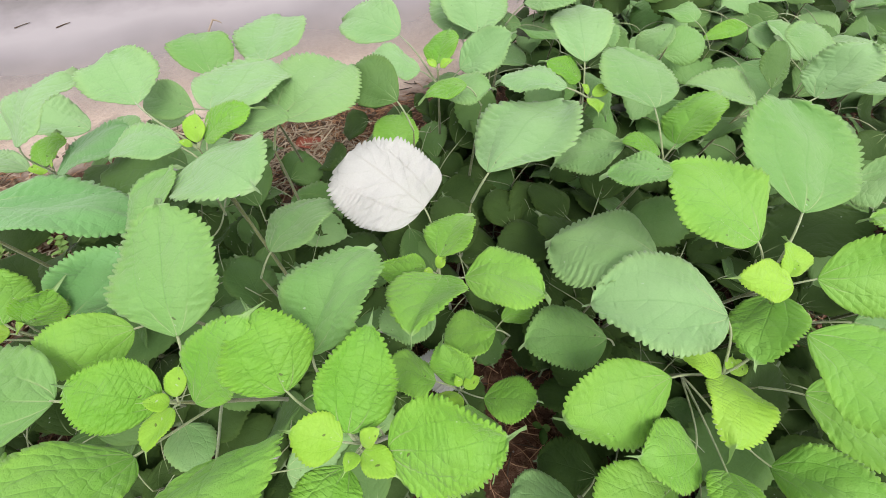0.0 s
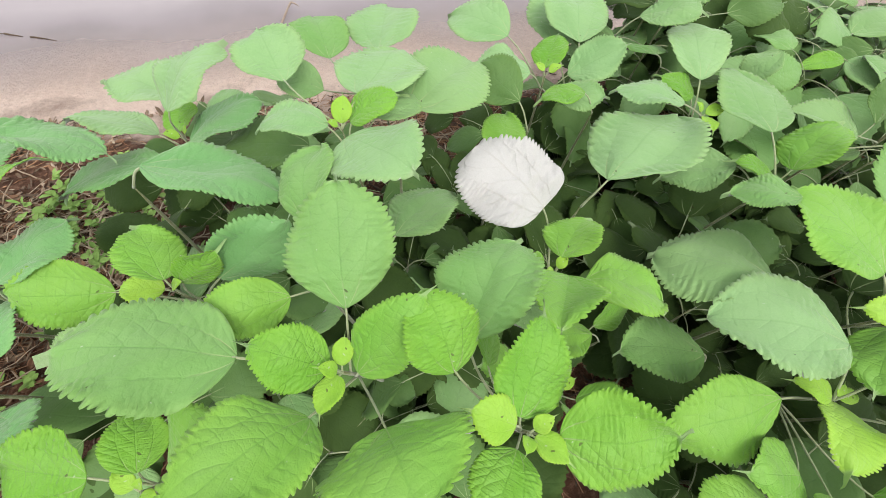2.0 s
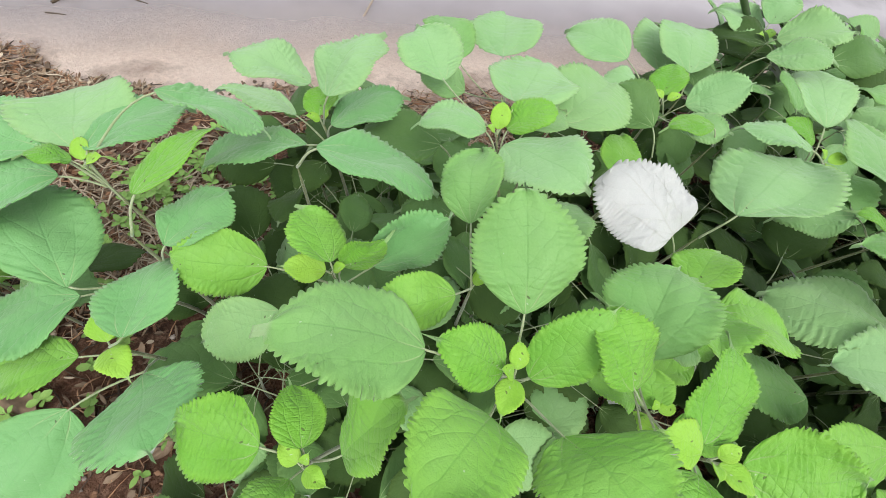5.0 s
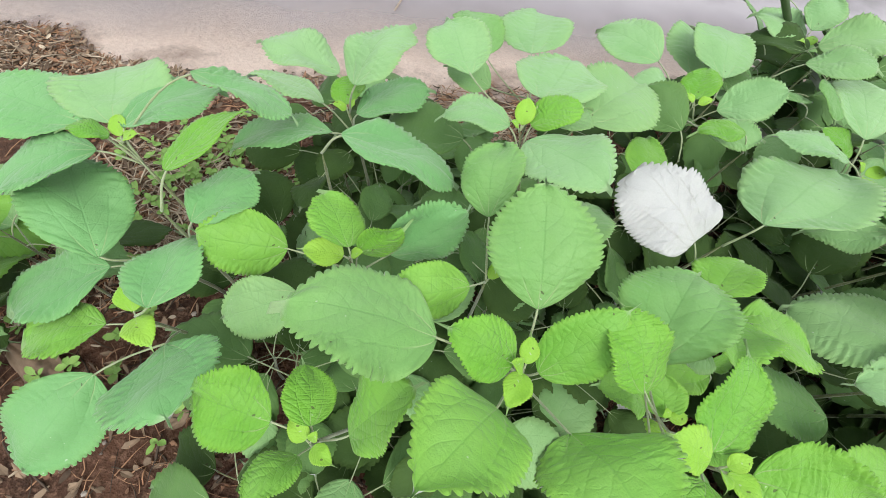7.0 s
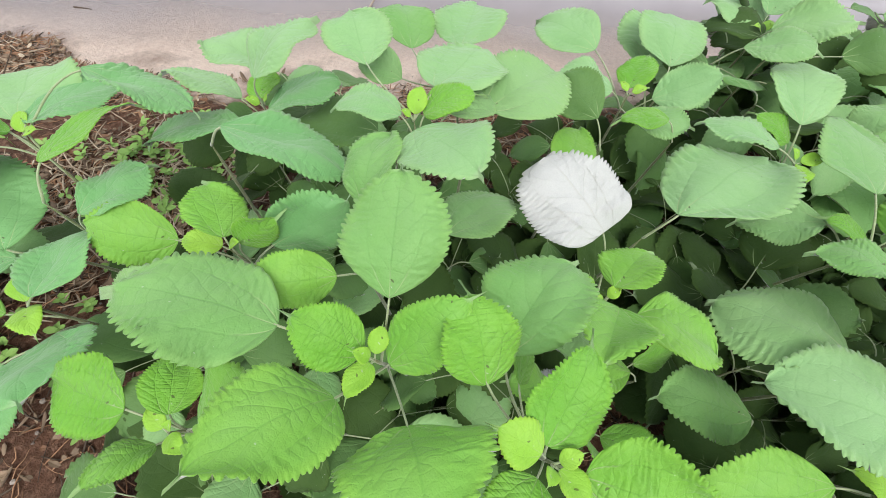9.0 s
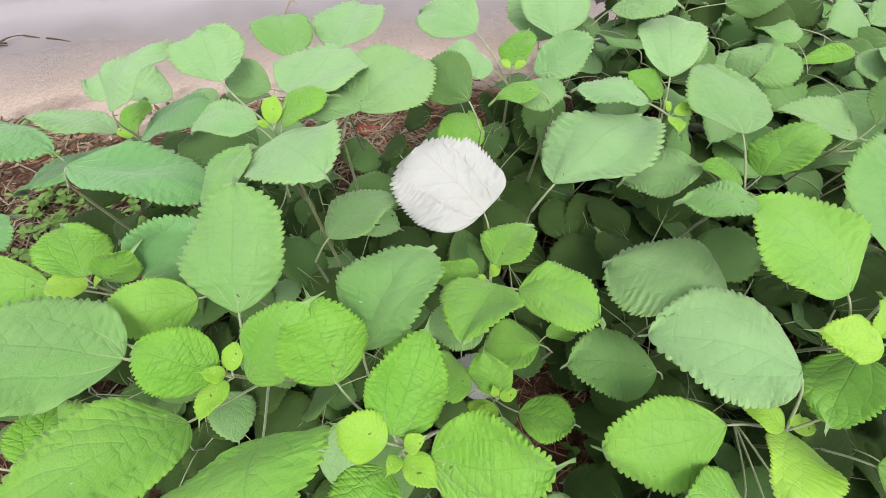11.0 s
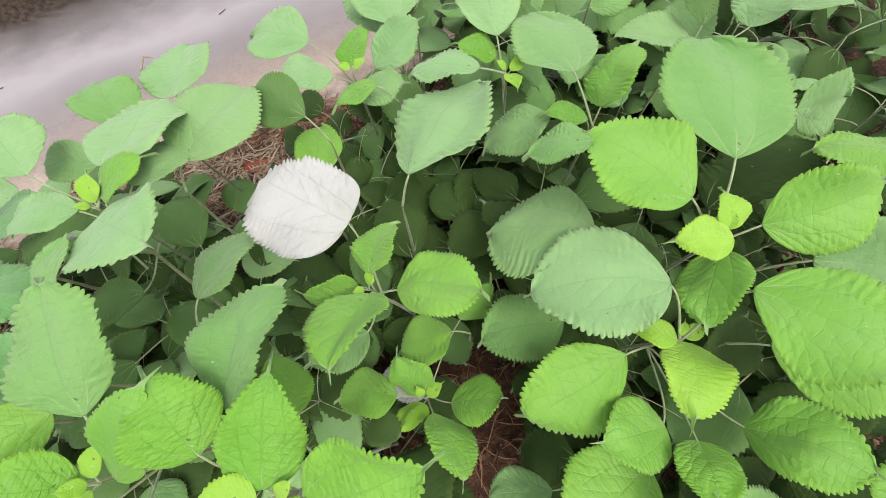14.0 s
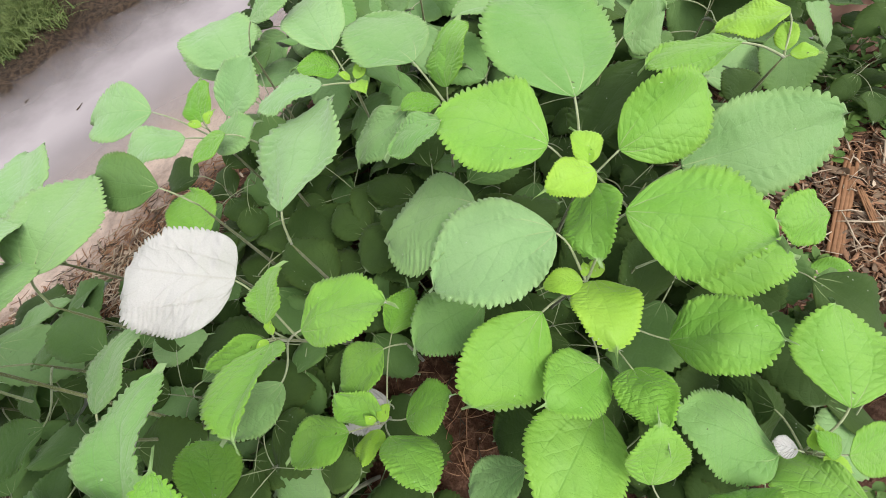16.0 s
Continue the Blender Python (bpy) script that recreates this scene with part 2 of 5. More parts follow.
def plain_material(name, low, high, scale=40, rough=0.7, bump=0.4, spec=0.3):
    m = Nodes(name)
    obj = m.coords("Object")
    rnd = m.put("ShaderNodeNewGeometry").outputs["Random Per Island"]
    f = m.math("ADD", m.math("MULTIPLY", m.noise(scale, 4, 0.6, vec=obj), 0.6), m.math("MULTIPLY", rnd, 0.45))
    m.bump(m.noise(scale * 6, 3, vec=obj), bump, 0.002)
    return m.base(m.mix(m.span(f, 0.2, 0.85), low, high), rough, spec)


WATER_Z = -0.37
SOIL, WATER = soil_material(), water_material()
STRAW = plain_material("dry_straw", (0.19, 0.080, 0.038), (0.52, 0.31, 0.18), 90)
TWIG = plain_material("dark_twig", (0.04, 0.03, 0.024), (0.13, 0.09, 0.06), 120)
PALE_WOOD = plain_material("split_wood", (0.15, 0.066, 0.032), (0.38, 0.205, 0.105), 60)
GREY_WOOD = plain_material("weathered_wood", (0.20, 0.15, 0.12), (0.42, 0.34, 0.28), 70)
BARK = plain_material("torn_bark", (0.07, 0.035, 0.022), (0.40, 0.22, 0.13), 70)
DEAD_RED = plain_material("dead_leaf_red", (0.16, 0.035, 0.025), (0.34, 0.10, 0.06), 50)
DEAD_BROWN = plain_material("dead_leaf_brown", (0.07, 0.045, 0.032), (0.34, 0.24, 0.16), 45)
CHIP = plain_material("bleached_chip", (0.30, 0.22, 0.15), (0.62, 0.52, 0.40), 60)
PINK_CLAY = plain_material("pink_clay", (0.30, 0.16, 0.12), (0.46, 0.28, 0.22), 30)
LOW_WEED = plain_material("low_weed_leaf", (0.045, 0.11, 0.018), (0.14, 0.25, 0.055), 60, 0.6)
WEED = plain_material("weed_leaf", (0.12, 0.26, 0.04), (0.33, 0.50, 0.14), 60, 0.55)
GRASS = plain_material("bank_grass", (0.05, 0.10, 0.022), (0.31, 0.39, 0.14), 30, 0.6)
STONE = plain_material("pebble", (0.16, 0.12, 0.10), (0.38, 0.33, 0.29), 60)


# ---- building helpers ----
def part(name, bm, material, parent=None, label="", smooth=True):
    me = bpy.data.meshes.new(name)
    bm.to_mesh(me)
    bm.free()
    for mt in material if isinstance(material, (list, tuple)) else [material]:
        me.materials.append(mt)
    if smooth:
        me.polygons.foreach_set("use_smooth", [True] * len(me.polygons))
    ob = new(name, me)
    if parent:
        ob.parent = parent
    if label:
        tagged(ob, label)
    return ob


def mesh_part(name, verts, faces, materials, parent=None, label="", index=None, uvs=None, smooth=True):
    me = bpy.data.meshes.new(name)
    me.from_pydata(verts, [], faces)
    for mt in materials:
        me.materials.append(mt)
    if index is not None:
        me.polygons.foreach_set("material_index", index)
    if smooth:
        me.polygons.foreach_set("use_smooth", [True] * len(faces))
    if uvs is not None:
        lay = me.uv_layers.new(name="leaf")
        loops = np.empty(len(me.loops), dtype=np.int32)
        me.loops.foreach_get("vertex_index", loops)
        lay.data.foreach_set("uv", np.asarray(uvs, dtype=np.float32)[loops].ravel())
    me.update()
    ob = new(name, me)
    if parent:
        ob.parent = parent
    if label:
        tagged(ob, label)
    return ob


def tube_data(points, radii, sides=6, start=0):
    """Vertices and faces of a tapered tube along points."""
    pts = [Vector(p) for p in points]
    verts, faces = [], []
    side = None
    for i, p in enumerate(pts):
        d = (pts[min(i + 1, len(pts) - 1)] - pts[max(i - 1, 0)]).normalized()
        if side is None:
            side = d.orthogonal().normalized()
        side = (side - d * side.dot(d)).normalized()
        up = d.cross(side)
        for k in range(sides):
            a = 2 * math.pi * k / sides
            verts.append(p + (side * math.cos(a) + up * math.sin(a)) * radii[i])
    for i in range(len(pts) - 1):
        for k in range(sides):
            a, b = start + i * sides + k, start + i * sides + (k + 1) % sides
            faces.append((a, b, b + sides, a + sides))
    faces.append(tuple(start + k for k in reversed(range(sides))))
    faces.append(tuple(start + (len(pts) - 1) * sides + k for k in range(sides)))
    return verts, faces


def bezier(a, b, c, d, n):
    a, b, c, d = Vector(a), Vector(b), Vector(c), Vector(d)
    return [a * (1 - t) ** 3 + b * 3 * t * (1 - t) ** 2 + c * 3 * t * t * (1 - t) + d * t**3 for t in (i / n for i in range(n + 1))]


def bump01(x):
    x = max(0.0, min(1.0, x))
    return x * x * (3 - 2 * x)


def shore(x):
    """Where the water meets the near bank: a straight edge with a low spit of litter at its upstream end."""
    return SHORE_START + SHORE_SLOPE * x + 0.20 * bump01((-1.86 - x) / 0.26) + 0.02 * math.sin(9 * x)


def land(x, y):
    """Height of the bank: nearly level under the plants, falling to the water and rising again beyond it."""
    h = -0.25 - 0.07 * bump01(y / 1.1) - 0.02 * bump01((-x - 0.3) / 1.0)
    d = (y - shore(x)) * 0.935
    k = bump01(1 + (d - 0.03) / 0.35)
    h = h * (1 - k) + (WATER_Z - 0.004) * k
    if d > 0.0:
        h -= 0.07 * bump01(d / 0.35)
    far = (y - SHORE_START - SHORE_SLOPE * x) * 0.935 - 1.22 - 0.06 * math.sin(2.1 * x) - 0.03 * math.sin(7 * x) + 0.10 * noise.noise(Vector((x * 4.5, y * 4.5, 7.7))) + 0.05 * noise.noise(Vector((x * 13, y * 13, 3.1)))
    if far > -0.12:
        h += 0.09 * bump01((far + 0.12) / 0.12) + 0.25 * bump01(far / 0.8)
        h += bump01(far / 0.1) * (0.035 * noise.noise(Vector((x * 7, y * 7, 9.1))) + 0.016 * noise.noise(Vector((x * 25, y * 25, 1.1))))
    return h


def ground_at(x, y):
    n = noise.noise(Vector((x * 3.1, y * 3.1, 0.3))) * 0.014 + noise.noise(Vector((x * 11, y * 11, 1.7))) * 0.006
    n += noise.noise(Vector((x * 34, y * 34, 4.1))) * 0.0028
    return land(x, y) + n


# ---- leaves ----
def nerve_line(s):
    """How far out, from the midrib (0) to the margin (1), the pair of basal nerves runs."""
    return 0.40 + 0.42 * s**1.6


def leaf_shape(length, width, arch, fold, tone, seed, teeth=22, cols=6, steps=3, curl=0.0, blunt=False):
    """A toothed, broad egg-shaped blade with a narrow drawn-out tip, along x, its left along y."""
    rnd = random.Random(seed)
    rows = teeth * steps
    young = tone in ("bud", "young")
    amp = min(width * (0.038 if young else 0.037), 0.0056)
    ph, wave = rnd.uniform(0, 6.28), rnd.uniform(0.03, 0.07) * width
    twist = rnd.uniform(-0.12, 0.12)
    size = [rnd.uniform(0.6, 1.25) for _ in range(11)]
    skew = rnd.uniform(-0.05, 0.05)
    lean = rnd.uniform(-0.3, 0.3)
    ribs = rnd.uniform(13, 17) if young else rnd.uniform(10, 13)
    quilt = width * rnd.uniform(0.7, 1.2) * (0.0105 if young else 0.0080)
    tail = 0.0 if blunt else min(0.2, rnd.uniform(0.013, 0.02) / length) if young else min(0.14, rnd.uniform(0.008, 0.013) / length)
    ss = [i / rows for i in range(rows + 1)]
    ends = [] if blunt else [1.0 + tail * k for k in (0.2, 0.45, 0.75, 1.0)]
    low, high = rnd.uniform(0.60, 0.82), rnd.uniform(0.68, 0.84)
    if young:
        low, high = rnd.uniform(0.52, 0.66), rnd.uniform(0.70, 0.86)
    if blunt:
        low, high = 0.30, 0.46
    peak = low / (low + high)
    droop = rnd.uniform(0.2, 0.9)
    mids, uv = [], []
    blade = length / (1 + 0.15 * tail)
    for i, s in enumerate(ss + ends):
        q = min(max(s, 0.004), 0.9995)
        half = width / 2 * (q / peak) ** low * ((1 - q) / (1 - peak)) ** high
        half *= 1 + 0.025 * math.sin(13 * s + ph) * q
        if not blunt:
            half = max(half, min(0.05 * width, 0.0028) * max(0.03, (1 + tail - s) / (tail + 0.06)) if s > 0.94 else 0.0)
        k = i % steps
        saw = {4: (0.0, 0.78, 1.0, 0.86), 3: (0.0, 1.0, 0.8), 2: (0.0, 1.0)}[steps][k] * size[(i // steps) % 11]
        grow = bump01((s - 0.08) / 0.34) * (0.7 + 0.5 * s)
        tooth = amp * saw * grow * min(1.0, half / (0.12 * width)) if s <= 0.995 else 0.0
        zc = arch * length * 4 * q * (1 - q) - curl * length * max(0.0, s - 0.5) ** 2 * 2.2 - droop * length * max(0.0, s - 0.97) * (0 if blunt else 1)
        yc = skew * length * q * (1 - q) + lean * length * max(0.0, s - 0.96) * (0 if blunt else 1)
        row = []
        for j in range(-cols, cols + 1):
            t = j / cols
            yn = math.copysign(abs(t) ** 0.85, t)
            e = abs(yn)
            y = yn * half
            x = s * blade
            if blunt:
                # uneven halves, one of them torn in a step and a nick near the tip
                y *= 1.12 * max(0.02, (1 - q) / (1 - peak)) ** (-0.14 if q > peak else 0.0) if j < 0 else 0.84 * max(0.05, q / peak) ** (-0.12 if q < peak else 0.0) * (1 - 0.16 * bump01((s - 0.64) / 0.03)) * (1 - 0.25 * math.exp(-(((s - 0.90) / 0.012) ** 2)))
            if abs(j) == cols:
                y += math.copysign(tooth, j)
                x += tooth * 0.5
            z = zc + fold * abs(y) * (1 - 0.35 * e) + wave * yn * yn * math.sin(8.5 * s + ph + (1.3 if j > 0 else 0)) * min(1, 4 * s)
            if s <= 1:
                wob = 0.12 * noise.noise(Vector((s * 5, yn * 3, seed % 71)))
                nv = nerve_line(s)
                deep = quilt * min(1.0, 5 * s) * min(1.0, 6 * (1 - s))
                # swellings between the ladder veins, then those towards the margin
                if e < nv:
                    run = s - 0.10 * e + wob
                    deep *= (0.95 if young else 0.30) * min(1, 7 * e)
                else:
                    run = s - 0.05 - 0.42 * (e - nv) + wob
                    deep *= 1.1 + (0.5 * (e - nv) if not young else 0.0)
                patch = max(0.0, 0.75 + 1.3 * noise.noise(Vector((s * 2.6, yn * 1.6, seed % 97))))
                z -= deep * patch * math.cos(2 * math.pi * ribs * run)
                # the basal nerves and the midrib lie sunken
                z -= width * 0.012 * (math.exp(-(((e - nv) / 0.09) ** 2)) * (1 - s) + 0.8 * math.exp(-((e / 0.10) ** 2)))
            z += 0.08 * width * noise.noise(Vector((s * 2.3, yn * 1.2, seed % 89 + 0.5))) * min(1.0, 4 * s)
            z += twist * y * (s - 0.4) * 2
            if blunt:
                z -= 0.34 * abs(y) * max(0.0, 1 - s / 0.6) * (1.0 if j < 0 else 0.5)
                z += 0.045 * width * noise.noise(Vector((s * 11, yn * 7, 5.0))) * max(0.0, 1 - abs(s - 0.25) / 0.3) * min(1.0, 4 * e)
            row.append((x, y + yc, z))
            uv.append((0.5 + 0.5 * yn, min(s, 1.0)))
        mids.append(row)
    return mids, uv


def leaf_data(length, width, arch, fold, tone, seed, **more):
    rows, uv = leaf_shape(length, width, arch, fold, tone, seed, **more)
    n, m = len(rows), len(rows[0])
    th = 0.00035
    verts = [(x, y, z + th) for row in rows for x, y, z in row] + [(x, y, z - th) for row in rows for x, y, z in row]
    faces, index = [], []
    k = n * m
    for i in range(n - 1):
        for j in range(m - 1):
            a = i * m + j
            faces.append((a, a + m, a + m + 1, a + 1))
            index.append(0)
            faces.append((k + a, k + a + 1, k + a + m + 1, k + a + m))
            index.append(1 if i < n - 5 or more.get("blunt") else 0)
    rim = [i * m for i in range(n)] + [(n - 1) * m + j for j in range(1, m)] + [i * m + m - 1 for i in range(n - 2, -1, -1)] + [j for j in range(m - 2, 0, -1)]
    for a, b in zip(rim, rim[1:] + rim[:1]):
        faces.append((a, k + a, k + b, b))
        index.append(0)
    return verts, faces, index, uv + uv


def frame_of(yaw, pitch, roll):
    """Axes of a leaf: along it, to its left, out of its upper face."""
    cy, sy, cp, sp = math.cos(radians(yaw)), math.sin(radians(yaw)), math.cos(radians(pitch)), math.sin(radians(pitch))
    a = Vector((cy * cp, sy * cp, sp))
    h = Vector((0, 0, 1)).cross(a).normalized()
    u = a.cross(h)
    s = h * math.cos(radians(roll)) + u * math.sin(radians(roll))
    return a, s, a.cross(s)


class Plant:
    """A nettle-like plant: a stem from the soil to its shoot, leaves on stalks, small leaves at the shoot."""

    def __init__(self, label, shoot, lean=(0.0, 0.0), thick=0.0035, group="leafy plants on the bank", name="leafy_plant"):
        self.shoot = Vector(shoot)
        x, y = self.shoot.x + lean[0], self.shoot.y + lean[1]
        self.foot = Vector((x, y, ground_at(x, y) - 0.01))
        self.thing = new(name, None)
        self.thing.location = self.foot
        self.thing.empty_display_size = 0.02
        tagged(self.thing, label, "plant", group)
        up = self.shoot - self.foot
        self.way = bezier(self.foot, self.foot + Vector((up.x * 0.1, up.y * 0.1, up.z * 0.4)), self.shoot - Vector((up.x * 0.35, up.y * 0.35, max(0.01, up.z * 0.3))), self.shoot, 10)
        radii = [thick * (1.25 - 0.65 * i / 10) if i < 10 else thick * 0.22 for i in range(11)]
        v, f = tube_data([p - self.foot for p in self.way], radii, 7)
        mesh_part("stem", v, f, [STEM], self.thing)
        self.count = 0

    def joint(self, base, a):
        """Where a leaf's stalk leaves the stem."""
        best = min(self.way[2:], key=lambda p: (p - (base - a * 0.05 - Vector((0, 0, 0.05)))).length)
        return best

    def leaf(self, base, yaw, pitch, roll, length, width, arch=0.06, fold=0.0, tone="fresh", curl=0.0, joint=None, hero=True, stalk=0.0017, blunt=False):
        base = Vector(base)
        a, s, n = frame_of(yaw, pitch, roll)
        self.count += 1
        seed = int(abs(base.x) * 7919 + abs(base.y) * 3571 * 13 + self.count * 17)
        more = dict(teeth=24, cols=9, steps=4) if hero else dict(teeth=15, cols=4, steps=2)
        if length < 0.06:
            more = dict(teeth=14, cols=4, steps=2)
        v, f, i, uv = leaf_data(length, width, arch, fold, tone, seed, curl=curl, blunt=blunt, **more)
        ob = mesh_part("leaf", v, f, [LEAF[tone], FELT], self.thing, "", i, uv)
        rot = Matrix((a, s, n)).transposed().to_4x4()
        ob.matrix_basis = Matrix.Translation(base - self.foot) @ rot
        # stalk, in the leaf's own space
        back = (Matrix.Translation(base) @ rot).inverted()
        to = Vector(joint) if joint else self.joint(base, a)
        reach = (to - base).length
        pts = bezier(base + a * 0.004, base + (to - base) * 0.22 - a * reach * 0.16, to + (base - to) * 0.35 + Vector((0, 0, 0.03 * reach)), to, 8)
        r = stalk * (0.60 + 2.4 * length)
        v, f = tube_data([back @ p - Vector((0, 0, r * 0.6)) for p in pts], [r * (0.85 + 0.4 * k / 8) for k in range(9)], 6)
        mesh_part("petiole", v, f, [STALK], ob)
        return ob

    def tuft(self, spec, size=0.036):
        """Small unfolding leaves at the shoot: rows of yaw, pitch, size."""
        for yaw, pitch, k in spec:
            a, s, n = frame_of(yaw, pitch, 0)
            self.leaf(self.shoot + a * 0.006 + Vector((0, 0, 0.003)), yaw, pitch, random.Random(int(yaw * 7)).uniform(-15, 15), size * k, size * k * 0.72, 0.06, 0.25, "bud", 0.1, self.shoot - Vector((0, 0, 0.004)), False)


# ---- plants that stand out, leaf by leaf ----
# some leaves among them, mostly low ones, take the shade-darkened greens
pa = Plant("tall nettle-like plant with large flat pale green leaves and yellow shoot", (-0.441, 0.073, 0.226), (0.03, 0.06))
pa.leaf((-0.447, 0.138, 0.256), 105, 27, -10, 0.151, 0.126, 0.020, -0.01, "mature", 0.16)
pa.leaf((-0.551, 0.070, 0.250), -173, 19, 22, 0.165, 0.137, 0.020, -0.00, "mature", 0.24)
pa.leaf((-0.456, 0.074, 0.230), 176, 26, -9, 0.091, 0.071, 0.059, 0.04, "young", 0.16)
pa.leaf((-0.423, 0.074, 0.225), 50, 45, 5, 0.124, 0.071, 0.020, -0.07, "fresh", 0.24)
pa.leaf((-0.464, 0.021, 0.233), -127, 41, 15, 0.149, 0.110, 0.092, 0.07, "fresh", 0.1)
pa.leaf((-0.381, 0.020, 0.235), -57, 49, -4, 0.118, 0.140, 0.100, 0.06, "fresh", 0.1)
pa.tuft([(95, 20, 0.9), (255, 10, 1.25), (190, 45, 0.7)])
pb = Plant("nettle-like plant with crinkled bright green leaves round a lime shoot tip", (-0.235, 0.03, 0.262), (0.04, 0.05))
pb.leaf((-0.316, 0.081, 0.260), 119, 28, 7, 0.097, 0.089, 0.038, 0.02, "young", 0.24)
pb.leaf((-0.246, 0.043, 0.269), 79, 27, 15, 0.108, 0.078, 0.022, 0.02, "young", 0.21)
pb.leaf((-0.205, 0.028, 0.267), 3, 15, 36, 0.118, 0.103, 0.025, 0.02, "young", 0.13)
pb.leaf((-0.304, 0.124, 0.241), 70, 9, -25, 0.146, 0.126, 0.100, 0.23, "mature", 0.16)
pb.leaf((-0.265, 0.113, 0.172), 96, -15, 52, 0.093, 0.072, 0.044, 0.03, "fresh", 0.2)
pb.leaf((-0.250, 0.035, 0.270), 172, 20, -10, 0.052, 0.047, 0.05, 0.08, "bud", 0.1)
pb.leaf((-0.246, 0.014, 0.256), -112, 12, 5, 0.075, 0.068, 0.06, 0.03, "young", 0.16)
pb.tuft([(40, 35, 0.7), (330, 10, 1.1), (250, 40, 0.6)])
pc = Plant("low nettle-like plant with small quilted dark-veined leaves over bare soil", (-0.655, -0.072, 0.135), (0.03, 0.05))
pc.leaf((-0.704, -0.063, 0.158), 179, -1, -31, 0.111, 0.102, 0.047, 0.03, "young", 0.1)
pc.leaf((-0.660, -0.053, 0.146), 119, -2, 28, 0.080, 0.067, 0.039, 0.03, "young", 0.18)
pc.leaf((-0.610, -0.050, 0.170), 52, 47, -23, 0.112, 0.082, 0.086, 0.07, "fresh", 0.1)
pc.leaf((-0.665, -0.088, 0.126), -120, 37, 31, 0.074, 0.060, 0.069, 0.05, "fresh", 0.18)
pc.tuft([(150, 15, 0.9), (340, 15, 0.9), (70, 50, 0.5)])
pd = Plant("nettle-like plant with drooping blue-green leaves beside reddish soil", (-0.965, 0.006, 0.085), (0.04, 0.03))
pd.leaf((-1.015, -0.014, 0.055), -150, -0, 17, 0.108, 0.093, 0.046, 0.03, "fresh", 0.15)
pd.leaf((-0.930, 0.017, 0.127), 104, -6, -16, 0.130, 0.122, 0.031, 0.02, "cool", 0.23)
pd.leaf((-0.910, -0.016, 0.076), -37, 41, -1, 0.157, 0.140, 0.020, -0.10, "cool", 0.15)
pd.leaf((-1.037, -0.083, -0.022), -106, -16, -22, 0.181, 0.137, 0.020, -0.30, "cool", 0.23)
pd.tuft([(120, 20, 1.5), (330, 15, 1.6)])
pe = Plant("nettle-like plant with rounded fresh green leaves on thin stalks", (-0.7, 0.16, 0.17), (0.02, 0.05))
pe.leaf((-0.799, 0.159, 0.130), -162, 14, -43, 0.126, 0.100, 0.020, -0.05, "fresh", 0.2)
pe.leaf((-0.699, 0.165, 0.194), 132, 9, 27, 0.091, 0.081, 0.020, -0.09, "fresh", 0.12)
pe.leaf((-0.685, 0.169, 0.180), 26, 36, 74, 0.074, 0.055, 0.020, -0.17, "young", 0.2)
pe.leaf((-0.752, 0.098, 0.135), -147, -14, -28, 0.118, 0.087, 0.067, 0.05, "dull", 0.13)
pe.leaf((-0.647, 0.187, 0.165), 37, 26, 69, 0.129, 0.109, 0.020, -0.09, "cool", 0.12)
pe.tuft([(190, 5, 1.6), (20, 40, 0.6)])
pf = Plant("slim nettle-like plant with one pointed green leaf among larger ones", (-0.505, 0.19, 0.17), (0.02, 0.04))
pf.leaf((-0.528, 0.158, 0.211), -148, 12, -36, 0.107, 0.074, 0.020, -0.30, "fresh", 0.24)
pf.leaf((-0.531, 0.259, 0.228), 97, 11, -31, 0.126, 0.091, 0.097, 0.08, "mature", 0.23)
pf.tuft([(60, 30, 0.8)])
ph = Plant("nettle-like plant with pale leaves spreading beside the muddy water", (-0.825, 0.455, 0.125), (0.02, 0.04))
ph.leaf((-0.884, 0.468, 0.112), -171, 21, 28, 0.136, 0.117, 0.071, 0.05, "pale", 0.18)
ph.leaf((-0.799, 0.431, 0.215), 70, 21, -17, 0.139, 0.118, 0.075, 0.05, "pale", 0.1)
ph.leaf((-0.806, 0.445, 0.137), 40, 15, -18, 0.141, 0.122, 0.032, 0.02, "cool", 0.18)
ph.leaf((-0.834, 0.460, 0.134), 105, 5, -14, 0.078, 0.064, 0.037, 0.03, "young", 0.1)
ph.leaf((-0.841, 0.409, 0.110), -157, -3, 24, 0.182, 0.154, 0.061, 0.04, "cool", 0.23)
ph.tuft([(200, 30, 0.7), (60, 50, 0.5)])
pi = Plant("nettle-like plant with a cupped heart-shaped leaf and lime twin shoot leaves", (-0.522, 0.43, 0.232), (0.15, -0.18))
pi.leaf((-0.540, 0.424, 0.241), -175, 2, 6, 0.105, 0.077, 0.096, 0.07, "pale", 0.23)
pi.leaf((-0.509, 0.437, 0.242), 31, 24, -1, 0.085, 0.065, 0.078, 0.06, "young", 0.15)
pi.leaf((-0.509, 0.401, 0.243), -35, 22, 1, 0.145, 0.135, 0.045, 0.03, "pale", 0.15, joint=(-0.505, 0.372, 0.14))
pi.leaf((-0.503, 0.480, 0.260), 76, -6, -8, 0.168, 0.148, 0.020, -0.07, "pale", 0.2)
pi.leaf((-0.625, 0.495, 0.250), 126, 14, 2, 0.111, 0.108, 0.026, 0.01, "pale", 0.12)
pi.leaf((-0.474, 0.456, 0.240), 63, -6, -2, 0.103, 0.087, 0.020, -0.10, "dull", 0.23)
pi.tuft([(95, 35, 1.2), (200, 40, 0.5)])
pj = Plant("nettle-like plant with large frosty green leaves leaning over the water", (-0.5, 0.64, 0.12), (0.02, 0.05))
